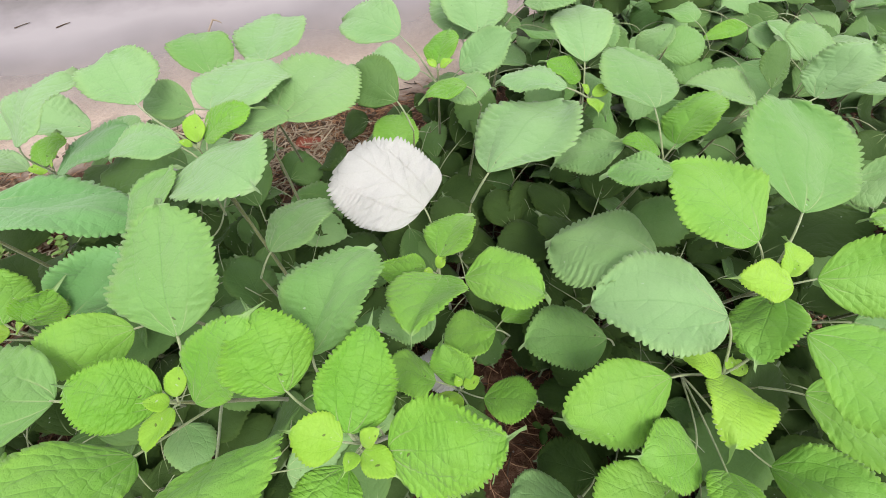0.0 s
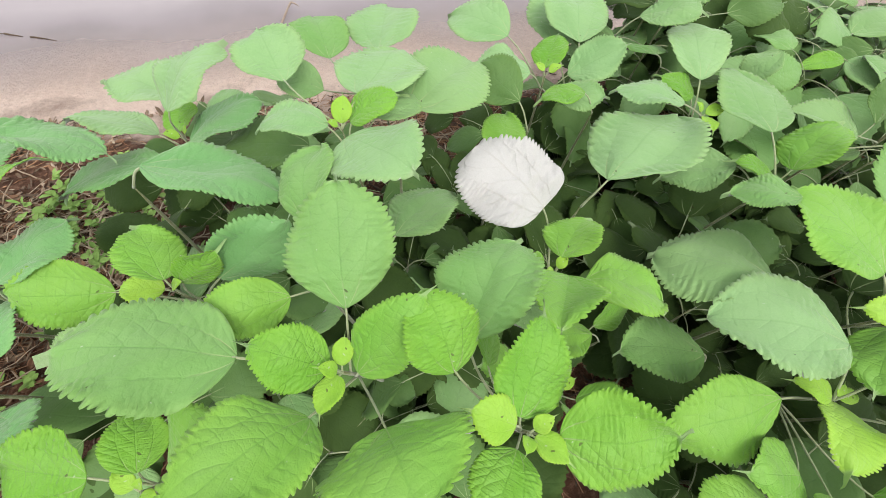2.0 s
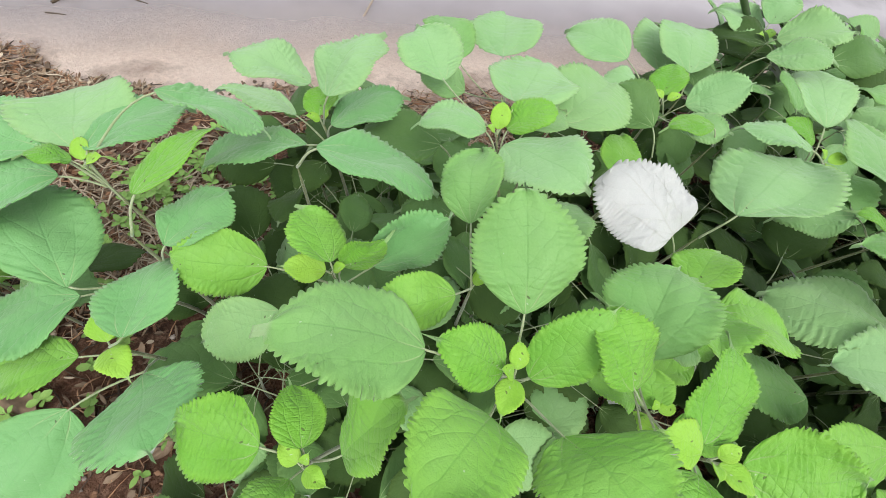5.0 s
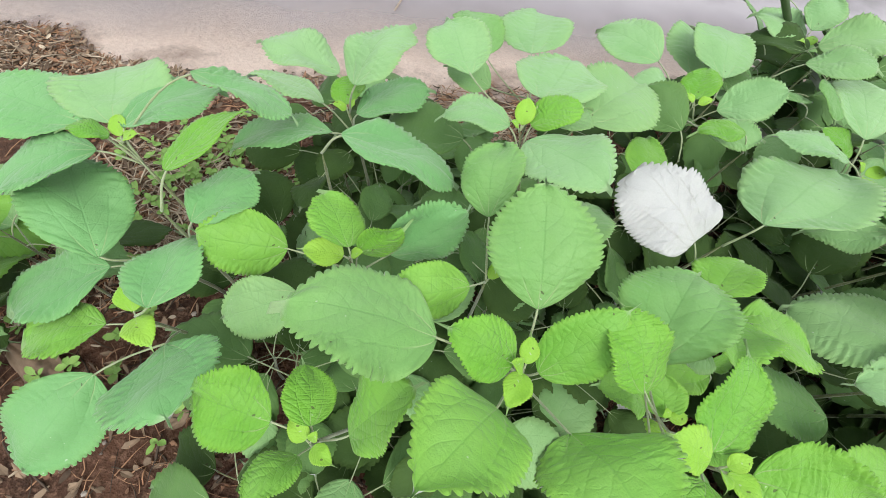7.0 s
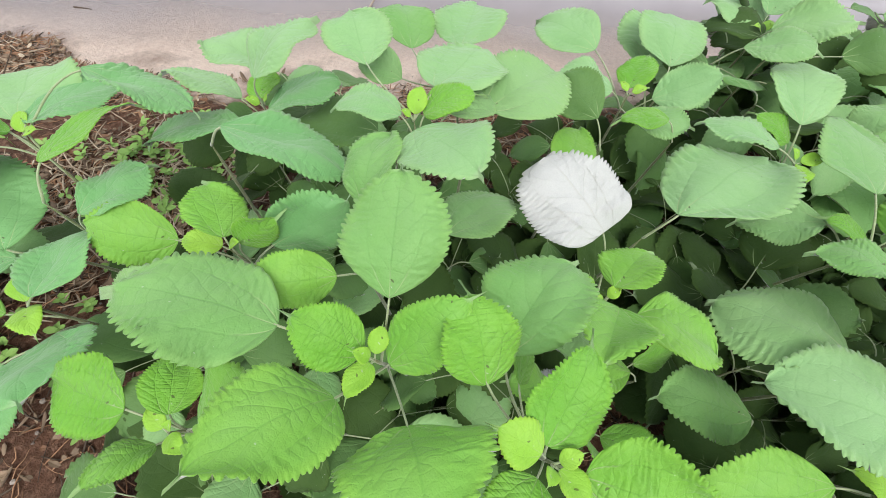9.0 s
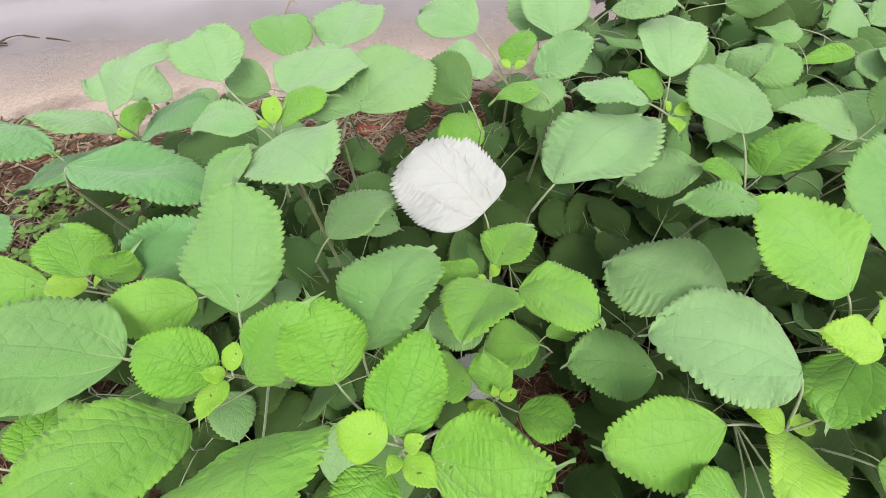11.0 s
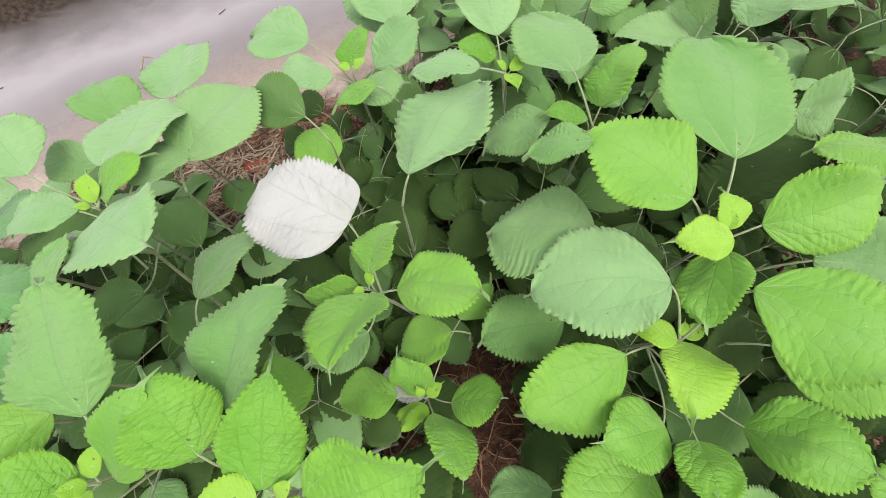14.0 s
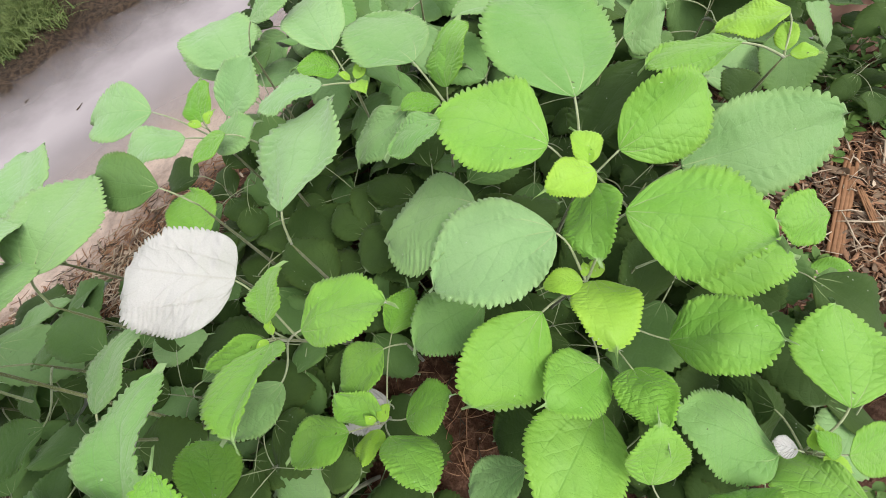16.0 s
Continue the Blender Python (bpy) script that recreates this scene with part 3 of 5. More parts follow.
pj.leaf((-0.534, 0.772, 0.128), 95, -3, -7, 0.204, 0.160, 0.020, 0.01, "pale", 0.12)
pj.leaf((-0.591, 0.560, 0.184), 175, 13, -20, 0.087, 0.071, 0.090, 0.06, "dull", 0.23)
pj.leaf((-0.627, 0.713, 0.132), 118, 8, 9, 0.142, 0.118, 0.071, 0.05, "mature", 0.23)
pz = Plant("nettle-like plant with small round light green leaves near the stream", (-0.165, 0.765, 0.13), (0.02, 0.03))
pz.leaf((-0.254, 0.865, 0.141), 149, -5, -16, 0.163, 0.127, 0.083, 0.06, "pale", 0.12)
pz.leaf((-0.203, 0.747, 0.142), 181, 6, 5, 0.118, 0.106, 0.096, 0.06, "pale", 0.2)
pz.leaf((-0.168, 0.783, 0.132), 76, 14, -20, 0.099, 0.077, 0.028, 0.02, "young", 0.12)
pz.leaf((-0.118, 0.765, 0.136), 12, 37, 24, 0.125, 0.090, 0.040, 0.03, "pale", 0.1)
pz.leaf((-0.152, 0.673, 0.152), -9, 21, 3, 0.095, 0.084, 0.020, -0.10, "dull", 0.21)
pz.tuft([(150, 20, 0.7), (20, 30, 0.8)])
pk = Plant("nettle-like plant with one leaf turned over, its white felted underside showing", (-0.16, 0.28, 0.14), (0.05, 0.05))
pk.leaf((-0.181, 0.392, 0.153), 147, 13, 163, 0.156, 0.156, -0.140, 0.0, "dull", 0, blunt=True)
pk.leaf((-0.156, 0.298, 0.159), 63, 9, -36, 0.086, 0.097, 0.081, 0.04, "fresh", 0.16)
pk.leaf((-0.116, 0.268, 0.152), -7, 5, -21, 0.124, 0.128, 0.100, 0.11, "fresh", 0.24)
pk.leaf((-0.152, 0.259, 0.175), -113, 36, 21, 0.134, 0.101, 0.020, 0.30, "fresh", 0.16)
pk.leaf((-0.177, 0.292, 0.129), -160, 24, -72, 0.080, 0.062, 0.020, -0.16, "fresh", 0.24)
pk.leaf((-0.161, 0.211, 0.153), -154, 19, 11, 0.086, 0.074, 0.020, -0.04, "dull", 0.12)
pk.tuft([(60, 40, 0.7), (200, 30, 0.5)])
pm = Plant("small nettle-like plant with round bright green leaves over bare soil", (-0.108, 0.135, -0.03), (0.0, 0.03))
pm.leaf((-0.026, 0.264, -0.035), 33, 21, 63, 0.092, 0.079, 0.020, -0.08, "fresh", 0.18)
pm.leaf((-0.065, 0.123, -0.046), -4, 27, -24, 0.095, 0.089, 0.031, 0.02, "fresh", 0.1)
pm.leaf((-0.096, 0.109, -0.022), -66, 26, -52, 0.115, 0.096, 0.030, 0.02, "fresh", 0.18)
pm.leaf((-0.153, 0.146, -0.018), 171, 15, 31, 0.096, 0.099, 0.061, 0.03, "fresh", 0.18)
pm.leaf((-0.104, 0.141, -0.032), 126, 34, -39, 0.088, 0.076, 0.020, -0.10, "fresh", 0.1)
pm.leaf((-0.112, 0.129, -0.040), -139, 26, 34, 0.064, 0.055, 0.020, 0.00, "bud", 0.1)
pm.leaf((-0.092, 0.172, -0.118), 168, 16, 186, 0.105, 0.084, 0.020, -0.10, "fresh", 0.1)
pm.tuft([(30, 20, 0.9), (120, 40, 0.6)])
pp = Plant("vigorous nettle-like plant with very broad frosty leaves round a yellow shoot", (0.272, 0.142, 0.112), (0.0, 0.05))
pp.leaf((0.253, 0.208, 0.180), 172, -9, 10, 0.186, 0.165, 0.100, 0.13, "pale", 0.05)
pp.leaf((0.193, 0.135, 0.107), -157, -14, -32, 0.172, 0.136, 0.020, -0.06, "fresh", 0.08)
pp.leaf((0.285, 0.138, 0.105), -114, 18, 3, 0.110, 0.088, 0.100, 0.09, "bud", 0.16)
pp.leaf((0.337, 0.176, 0.202), -50, 17, -4, 0.163, 0.161, 0.024, 0.02, "fresh", 0.16)
pp.leaf((0.232, 0.037, 0.060), -176, 22, 0, 0.106, 0.094, 0.024, 0.02, "fresh", 0.24)
pp.leaf((0.266, 0.013, 0.066), -112, 33, 12, 0.099, 0.076, 0.093, 0.07, "young", 0.16)
pp.leaf((0.338, 0.020, 0.058), -34, 38, -10, 0.130, 0.117, 0.100, 0.11, "fresh", 0.24)
pp.tuft([(160, 5, 1.6), (20, 5, 0.9), (75, 40, 0.6)])
pq = Plant("tall nettle-like plant with a large kite-shaped green leaf at its top", (0.336, 0.254, 0.203), (0.02, 0.05))
pq.leaf((0.342, 0.243, 0.176), -128, -0, 46, 0.113, 0.093, 0.020, -0.01, "fresh", 0.24)
pq.leaf((0.306, 0.309, 0.221), 136, 8, -4, 0.168, 0.148, 0.083, 0.06, "fresh", 0.13)
pq.leaf((0.378, 0.350, 0.236), 77, 14, 6, 0.218, 0.203, 0.020, -0.02, "mature", 0.21)
pq.leaf((0.401, 0.264, 0.191), 3, 18, 45, 0.155, 0.123, 0.071, 0.06, "fresh", 0.13)
pq.leaf((0.339, 0.244, 0.210), 173, 6, -12, 0.075, 0.060, 0.020, -0.07, "bud", 0.21)
pq.leaf((0.342, 0.258, 0.208), 79, 21, 12, 0.053, 0.048, 0.100, 0.06, "bud", 0.13)
pq.tuft([(60, 30, 0.7)])
py = Plant("nettle-like plant with insect-bitten greyish green leaves and yellow tips", (0.125, 0.64, 0.18), (0.02, 0.05))
py.leaf((0.118, 0.708, 0.209), 89, 7, -4, 0.177, 0.117, 0.050, 0.04, "pale", 0.2)
py.leaf((0.071, 0.631, 0.210), 161, -6, 11, 0.126, 0.098, 0.041, 0.03, "pale", 0.12)
py.leaf((0.114, 0.685, 0.183), 153, 19, -1, 0.077, 0.064, 0.040, 0.03, "young", 0.2)
py.tuft([(20, 20, 1.0), (280, 10, 1.2), (140, 40, 0.6)])
ps = Plant("low nettle-like plant with dull leaves and one pale scrap of underside", (0.42, -0.19, 0.01), (0.02, 0.02))
ps.leaf((0.377, -0.167, 0.014), 130, 22, 16, 0.148, 0.113, 0.020, -0.30, "mature", 0.23)
ps.leaf((0.480, -0.159, 0.049), 55, 11, 0, 0.140, 0.122, 0.020, -0.02, "fresh", 0.15)
ps.leaf((0.430, -0.127, -0.009), 111, -53, -53, 0.092, 0.080, 0.055, 0.04, "deep_shade", 0.23)
ps.leaf((0.455, -0.210, 0.011), -17, -12, 31, 0.091, 0.077, 0.020, -0.10, "fresh", 0.23)
ps.leaf((0.435, -0.199, 0.027), 102, 23, 0, 0.040, 0.032, 0.020, -0.01, "young", 0.15)
ps.leaf((0.394, -0.170, 0.030), 135, 0, 180, 0.031, 0.028, 0.024, 0.01, "fresh", 0.15)
ps.tuft([(60, 30, 1.0), (300, 10, 0.9)])
pt = Plant("nettle-like plant with a long dull blue-green leaf beside bark litter", (0.7, 0.27, 0.2), (0.02, 0.05))
pt.leaf((0.629, 0.303, 0.237), 141, -16, 17, 0.127, 0.110, 0.020, -0.22, "fresh", 0.12)
pt.leaf((0.721, 0.312, 0.244), 145, -15, 9, 0.095, 0.081, 0.020, -0.11, "bud", 0.2)
pt.tuft([(60, 30, 1.2), (320, 10, 1.0)])
px = Plant("nettle-like plant with ribbed dull leaves lying low over dry litter", (-1.05, 0.09, 0.06), (0.02, 0.06))
px.leaf((-1.078, 0.070, 0.071), 134, 13, 22, 0.191, 0.133, 0.062, 0.05, "cool", 0.15)
px.leaf((-1.062, 0.065, 0.060), -137, -5, 12, 0.149, 0.125, 0.046, 0.03, "cool", 0.23)
pl = Plant("nettle-like plant with wide pale leaves beside the litter-strewn bank", (-1.09, 0.225, 0.165), (0.15, -0.05))
pl.leaf((-1.000, 0.322, 0.250), 20, -23, -23, 0.145, 0.127, 0.020, -0.01, "cool", 0.21)
pl.leaf((-1.152, 0.232, 0.170), 179, 0, 0, 0.184, 0.132, 0.032, 0.02, "cool", 0.13)
pl.leaf((-1.109, 0.244, 0.175), 125, -3, 0, 0.167, 0.159, 0.032, 0.02, "pale", 0.21)
pl.leaf((-1.090, 0.240, 0.182), 68, -6, -15, 0.160, 0.139, 0.045, 0.03, "cool", 0.13)
pl.leaf((-1.097, 0.221, 0.180), -146, 36, 11, 0.049, 0.043, 0.050, 0.03, "young", 0.21)
pl.leaf((-1.113, 0.199, 0.164), -136, -7, 14, 0.145, 0.121, 0.100, 0.07, "cool", 0.13)
pl.tuft([(120, 20, 1.0), (20, 30, 0.8)])
pr = Plant("nettle-like plant of the far rows with pale green leaves", (0.13, 1.12, 0.13), (0.0, 0.03))
pr.leaf((0.134, 1.163, 0.153), 68, 27, -8, 0.109, 0.091, 0.043, 0.03, "pale", 0.1)
pr.leaf((0.136, 1.170, 0.137), 161, 2, -6, 0.133, 0.117, 0.020, -0.06, "pale", 0.18)
pr.leaf((0.122, 1.067, 0.168), -1, 26, 15, 0.154, 0.125, 0.069, 0.05, "dull", 0.1)
pr.tuft([(60, 20, 1.0), (200, 30, 0.8)])
pg = Plant("nettle-like plant with curled and folded dull leaves over dark litter", (0.5, 0.7, 0.13), (0.0, 0.03))
pg.leaf((0.550, 0.734, 0.148), 89, 44, 19, 0.098, 0.087, 0.020, -0.23, "dull_half_shade", 0.12)
pg.leaf((0.606, 0.681, 0.172), 45, 37, -30, 0.133, 0.125, 0.051, 0.03, "pale", 0.15)
pu = Plant("small nettle-like shoot with a yellow-green leaf under broader ones", (0.245, 0.505, 0.165), (0.0, 0.04))
pu.leaf((0.227, 0.588, 0.210), 99, -1, 4, 0.185, 0.151, 0.023, 0.02, "dull", 0.05)
pu.leaf((0.251, 0.514, 0.198), 53, 33, -42, 0.109, 0.103, 0.061, 0.04, "fresh", 0.2)
pu.leaf((0.234, 0.509, 0.177), 153, 7, 12, 0.071, 0.061, 0.023, 0.02, "young", 0.2)
pu.leaf((0.183, 0.543, 0.164), -177, -21, 10, 0.130, 0.111, 0.020, -0.03, "dull", 0.12)
pu.leaf((0.191, 0.410, 0.246), 166, -21, 12, 0.094, 0.084, 0.049, 0.03, "mature", 0.12)
sa = Plant("slender nettle-like shoot bearing a single broad toothed green leaf", (-0.795, 0.294, 0.201), (0.0, 0.01))
sa.leaf((-0.762, 0.301, 0.248), 12, -18, -25, 0.184, 0.147, 0.044, 0.03, "cool", 0.15)
sb = Plant("slender nettle-like shoot bearing a single broad toothed green leaf", (-0.949, 0.13, 0.192), (0.0, 0.01))
sb.leaf((-0.940, 0.164, 0.243), 75, 4, -18, 0.139, 0.058, 0.031, 0.04, "young", 0.13)
sb.leaf((-0.926, 0.139, 0.163), 73, 7, -8, 0.113, 0.102, 0.020, -0.13, "cool", 0.21)
sc = Plant("slender nettle-like shoot bearing a single broad toothed green leaf", (-0.019, 0.878, 0.168), (0.0, 0.01))
sc.leaf((0.011, 0.871, 0.222), -14, 28, 4, 0.115, 0.100, 0.020, -0.01, "dull", 0.18)
sd = Plant("slender nettle-like shoot bearing a single broad toothed green leaf", (-0.441, 0.487, 0.171), (0.0, 0.01))
sd.leaf((-0.424, 0.510, 0.221), 55, 1, 3, 0.178, 0.152, 0.051, 0.04, "dull", 0.12)
se = Plant("slender nettle-like shoot bearing a single broad toothed green leaf", (-0.208, 0.569, 0.146), (0.0, 0.01))
se.leaf((-0.237, 0.588, 0.198), 146, 13, -26, 0.106, 0.090, 0.037, 0.02, "dull_half_shade", 0.15)
sf = Plant("slender nettle-like shoot bearing a single broad toothed green leaf", (-0.078, 0.644, 0.148), (0.0, 0.01))
sf.leaf((-0.112, 0.641, 0.196), -175, -12, 13, 0.083, 0.072, 0.020, -0.02, "young", 0.15)
sg = Plant("slender nettle-like shoot bearing a single broad toothed green leaf", (0.368, 0.881, 0.15), (0.0, 0.01))
sg.leaf((0.343, 0.866, 0.196), -149, -34, 11, 0.089, 0.077, 0.020, -0.05, "dull", 0.23)
sh = Plant("slender nettle-like shoot bearing a single broad toothed green leaf", (0.538, 0.46, 0.126), (0.0, 0.01))
sh.leaf((0.573, 0.465, 0.175), 9, -5, 59, 0.122, 0.106, 0.025, 0.02, "dull", 0.15)
si = Plant("slender nettle-like shoot bearing a single broad toothed green leaf", (0.634, 0.757, 0.122), (0.0, 0.01))
si.leaf((0.534, 0.726, 0.120), 164, 7, 0, 0.154, 0.096, 0.032, 0.35, "dull", 0.2)
si.leaf((0.642, 0.790, 0.174), 77, 14, -0, 0.125, 0.109, 0.020, -0.06, "dull", 0.23)
sj = Plant("slender nettle-like shoot bearing a single broad toothed green leaf", (-0.098, 0.438, 0.109), (0.0, 0.01))
sj.leaf((-0.077, 0.450, 0.179), 53, 9, -29, 0.223, 0.193, 0.020, -0.03, "pale", 0.18)
sk = Plant("slender nettle-like shoot bearing a single broad toothed green leaf", (0.206, 0.274, 0.1), (0.0, 0.01))
sk.leaf((0.186, 0.309, 0.161), 153, -22, 9, 0.175, 0.182, 0.020, -0.09, "dull", 0.23)
sl = Plant("slender nettle-like shoot bearing a single broad toothed green leaf", (-0.448, 0.286, 0.086), (0.0, 0.01))
sl.leaf((-0.421, 0.309, 0.137), 55, 6, -25, 0.130, 0.132, 0.050, 0.03, "dull", 0.21)
sm = Plant("slender nettle-like shoot bearing a single broad toothed green leaf", (-0.575, 0.485, 0.071), (0.0, 0.01))
sm.leaf((-0.553, 0.361, 0.077), -172, 3, 2, 0.097, 0.082, 0.023, 0.02, "dull_half_shade", 0.13)
sm.leaf((-0.610, 0.482, 0.121), -175, -1, 2, 0.156, 0.135, 0.020, 0.00, "dull_half_shade", 0.15)
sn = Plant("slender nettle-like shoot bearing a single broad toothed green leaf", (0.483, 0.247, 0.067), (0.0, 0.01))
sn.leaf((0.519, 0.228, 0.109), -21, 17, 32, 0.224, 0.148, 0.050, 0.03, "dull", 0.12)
sn.leaf((0.445, 0.369, 0.057), 21, 28, -38, 0.199, 0.171, 0.049, 0.03, "deep_shade", 0.15)
so = Plant("slender nettle-like shoot bearing a single broad toothed green leaf", (0.655, 0.044, 0.062), (0.0, 0.01))
so.leaf((0.623, 0.052, 0.114), 166, 20, -31, 0.093, 0.077, 0.020, -0.20, "fresh", 0.2)
sp = Plant("slender nettle-like shoot bearing a single broad toothed green leaf", (0.671, 1.037, 0.054), (0.0, 0.01))
sp.leaf((0.637, 1.030, 0.103), -168, -10, -15, 0.115, 0.046, 0.020, 0.40, "young", 0.2)
sq = Plant("slender nettle-like shoot bearing a single broad toothed green leaf", (-0.063, 0.908, 0.05), (0.0, 0.01))
sq.leaf((-0.068, 0.942, 0.101), 97, 9, 3, 0.190, 0.169, 0.061, 0.04, "pale", 0.18)
sq.leaf((-0.102, 0.994, 0.051), 85, 2, -3, 0.237, 0.195, 0.056, 0.04, "pale", 0.2)
sr = Plant("slender nettle-like shoot bearing a single broad toothed green leaf", (0.232, -0.195, 0.049), (0.0, 0.01))
sr.leaf((0.196, -0.110, 0.062), 56, 47, 5, 0.089, 0.076, 0.020, -0.06, "fresh", 0.24)
sr.leaf((0.255, -0.187, 0.094), 19, -47, -57, 0.091, 0.076, 0.045, 0.03, "fresh", 0.23)
ss = Plant("slender nettle-like shoot bearing a single broad toothed green leaf", (-0.249, 0.509, 0.043), (0.0, 0.01))
ss.leaf((-0.248, 0.544, 0.093), 87, 6, 4, 0.123, 0.089, 0.040, 0.03, "fresh", 0.13)
st = Plant("slender nettle-like shoot bearing a single broad toothed green leaf", (0.704, 0.249, 0.027), (0.0, 0.01))
st.leaf((0.716, 0.279, 0.079), 67, 21, 4, 0.086, 0.073, 0.047, 0.03, "deep_shade", 0.23)
su = Plant("slender nettle-like shoot bearing a single broad toothed green leaf", (0.389, 0.139, 0.027), (0.0, 0.01))
su.leaf((0.418, 0.120, 0.078), -33, 13, -10, 0.161, 0.146, 0.020, 0.00, "fresh", 0.2)
sv = Plant("slender nettle-like shoot bearing a single broad toothed green leaf", (0.419, -0.268, 0.011), (0.0, 0.01))
sv.leaf((0.403, -0.243, 0.057), 121, -32, 36, 0.119, 0.102, 0.038, 0.02, "fresh", 0.15)
sw = Plant("slender nettle-like shoot bearing a single broad toothed green leaf", (0.98, 0.429, 0.006), (0.0, 0.01))
sw.leaf((0.964, 0.402, 0.053), -120, -26, -7, 0.140, 0.132, 0.069, 0.04, "dull_half_shade", 0.12)
sx = Plant("slender nettle-like shoot bearing a single broad toothed green leaf", (0.231, 0.008, -0.021), (0.0, 0.01))
sx.leaf((0.201, -0.008, 0.030), -152, 11, 0, 0.157, 0.134, 0.024, 0.02, "fresh", 0.16)
sy = Plant("slender nettle-like shoot bearing a single broad toothed green leaf", (0.178, 0.218, -0.021), (0.0, 0.01))
sy.leaf((0.143, 0.217, 0.028), -179, -5, 17, 0.143, 0.128, 0.055, 0.03, "mature", 0.15)
sz = Plant("slender nettle-like shoot bearing a single broad toothed green leaf", (-0.011, 0.239, -0.049), (0.0, 0.01))
sz.leaf((-0.046, 0.236, 0.000), -174, -8, 28, 0.099, 0.110, 0.020, -0.23, "fresh", 0.1)
ta = Plant("slender nettle-like shoot bearing a single broad toothed green leaf", (-0.926, 0.688, -0.065), (0.0, 0.01))
ta.leaf((-0.960, 0.686, -0.013), -177, 17, 12, 0.187, 0.160, 0.044, 0.03, "pale", 0.18)
tb = Plant("slender nettle-like shoot bearing a single broad toothed green leaf", (0.106, -0.03, -0.084), (0.0, 0.01))
tb.leaf((0.130, 0.005, -0.081), 163, -38, 7, 0.117, 0.098, 0.020, 0.00, "deep_shade", 0.13)
tb.leaf((0.071, -0.027, -0.035), 176, -8, 42, 0.102, 0.090, 0.020, -0.04, "dull", 0.21)
tc = Plant("slender nettle-like shoot bearing a single broad toothed green leaf", (0.805, 0.013, -0.293), (0.0, 0.01))
tc.leaf((0.834, -0.005, -0.242), -32, 7, 32, 0.086, 0.069, 0.054, 0.04, "fresh", 0.12)


# ---- lower and farther leaves of the stand ----
def shared_leaf(length, width, tone, seed):
    v, f, i, uv = leaf_data(length, width, 0.05, 0.05, tone, seed, teeth=13, cols=3, steps=2, curl=0.12)
    me = bpy.data.meshes.new("leaf")
    me.from_pydata(v, [], f)
    me.materials.append(LEAF[tone])
    me.materials.append(FELT)
    me.polygons.foreach_set("material_index", i)
    me.polygons.foreach_set("use_smooth", [True] * len(f))
    lay = me.uv_layers.new(name="leaf")
    loops = np.empty(len(me.loops), dtype=np.int32)
    me.loops.foreach_get("vertex_index", loops)
    lay.data.foreach_set("uv", np.asarray(uv, dtype=np.float32)[loops].ravel())
    return me


# shared leaves, most of them in the shade-darkened greens
KIT = [shared_leaf(0.12, 0.098, tone, 40 + k) for k, tone in enumerate(("deep_shade", "deep_shade", "dull", "deep_shade", "mature", "fresh", "dull_half_shade", "dull_half_shade"))]


def bush(x, y, top, seed, leaves=9, spread=0.11, kit=(0, 1, 2, 3, 4), size=(0.6, 1.05), droop=(-38, 22)):
    """A plant of the lower or farther growth, of shared leaf shapes."""
    rnd = random.Random(seed)
    z0 = ground_at(x, y)
    shoot = Vector((x + rnd.uniform(-0.03, 0.03), y + rnd.uniform(-0.03, 0.03), top))
    p = Plant("nettle-like plant of the lower growth with dull green toothed leaves", shoot, (rnd.uniform(-0.03, 0.03), rnd.uniform(-0.02, 0.05)), 0.0028)
    turn = rnd.uniform(0, 360)
    for k in range(leaves):
        t = 1 - 0.75 * (k / leaves) ** 1.2
        yaw = turn + k * 137 + rnd.uniform(-20, 20)
        a, s, n = frame_of(yaw, rnd.uniform(*droop), rnd.uniform(-34, 34))
        joint = p.way[max(2, min(10, round(t * 10)))]
        out = Vector((math.cos(radians(yaw)), math.sin(radians(yaw)), 0))
        base = joint + out * spread * rnd.uniform(0.25, 0.75) + Vector((0, 0, rnd.uniform(0.0, 0.03)))
        # low on the stem only the deepest shade colour is picked
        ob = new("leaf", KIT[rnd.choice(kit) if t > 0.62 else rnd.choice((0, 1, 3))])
        ob.parent = p.thing
        sc = rnd.uniform(*size)
        m = Matrix((a, s, n)).transposed().to_4x4()
        ob.matrix_basis = Matrix.Translation(base - p.foot) @ m @ Matrix.Scale(sc, 4)
        back = (Matrix.Translation(base) @ m @ Matrix.Scale(sc, 4)).inverted()
        pts = bezier(base + a * 0.004, base - a * 0.02, joint + (base - joint) * 0.3 + Vector((0, 0, 0.012)), joint, 5)
        v, f = tube_data([back @ q for q in pts], [0.0011] * 6, 5)
        mesh_part("petiole", v, f, [STALK if t > 0.62 else STEM], ob)
    return p


BARE = [(-0.10, 1.05, 0.2), (0.86, 0.12, 0.24), (0.78, -0.08, 0.16), (-0.30, 1.22, 0.36), (-0.18, 1.5, 0.36), (0.08, 1.52, 0.2), (0.02, 0.19, 0.17), (-0.18, 0.16, 0.12), (0.02, 0.04, 0.17), (-1.03, -0.15, 0.26), (-0.58, 0.90, 0.29), (-0.91, 0.84, 0.19), (-1.55, 0.15, 0.12), (-1.36, 0.27, 0.2), (-1.2, 0.46, 0.16), (1.05, 0.1, 0.3), (0.93, 1.21, 0.10), (0.505, -0.225, 0.12)]


def free(x, y, placed, gap):
    if any((x - a) ** 2 + (y - b) ** 2 < r * r for a, b, r in BARE) or y > SHORE_START + SHORE_SLOPE * x - 0.18:
        return False
    return not any((x - a) ** 2 + (y - b) ** 2 < gap * gap for a, b in placed)


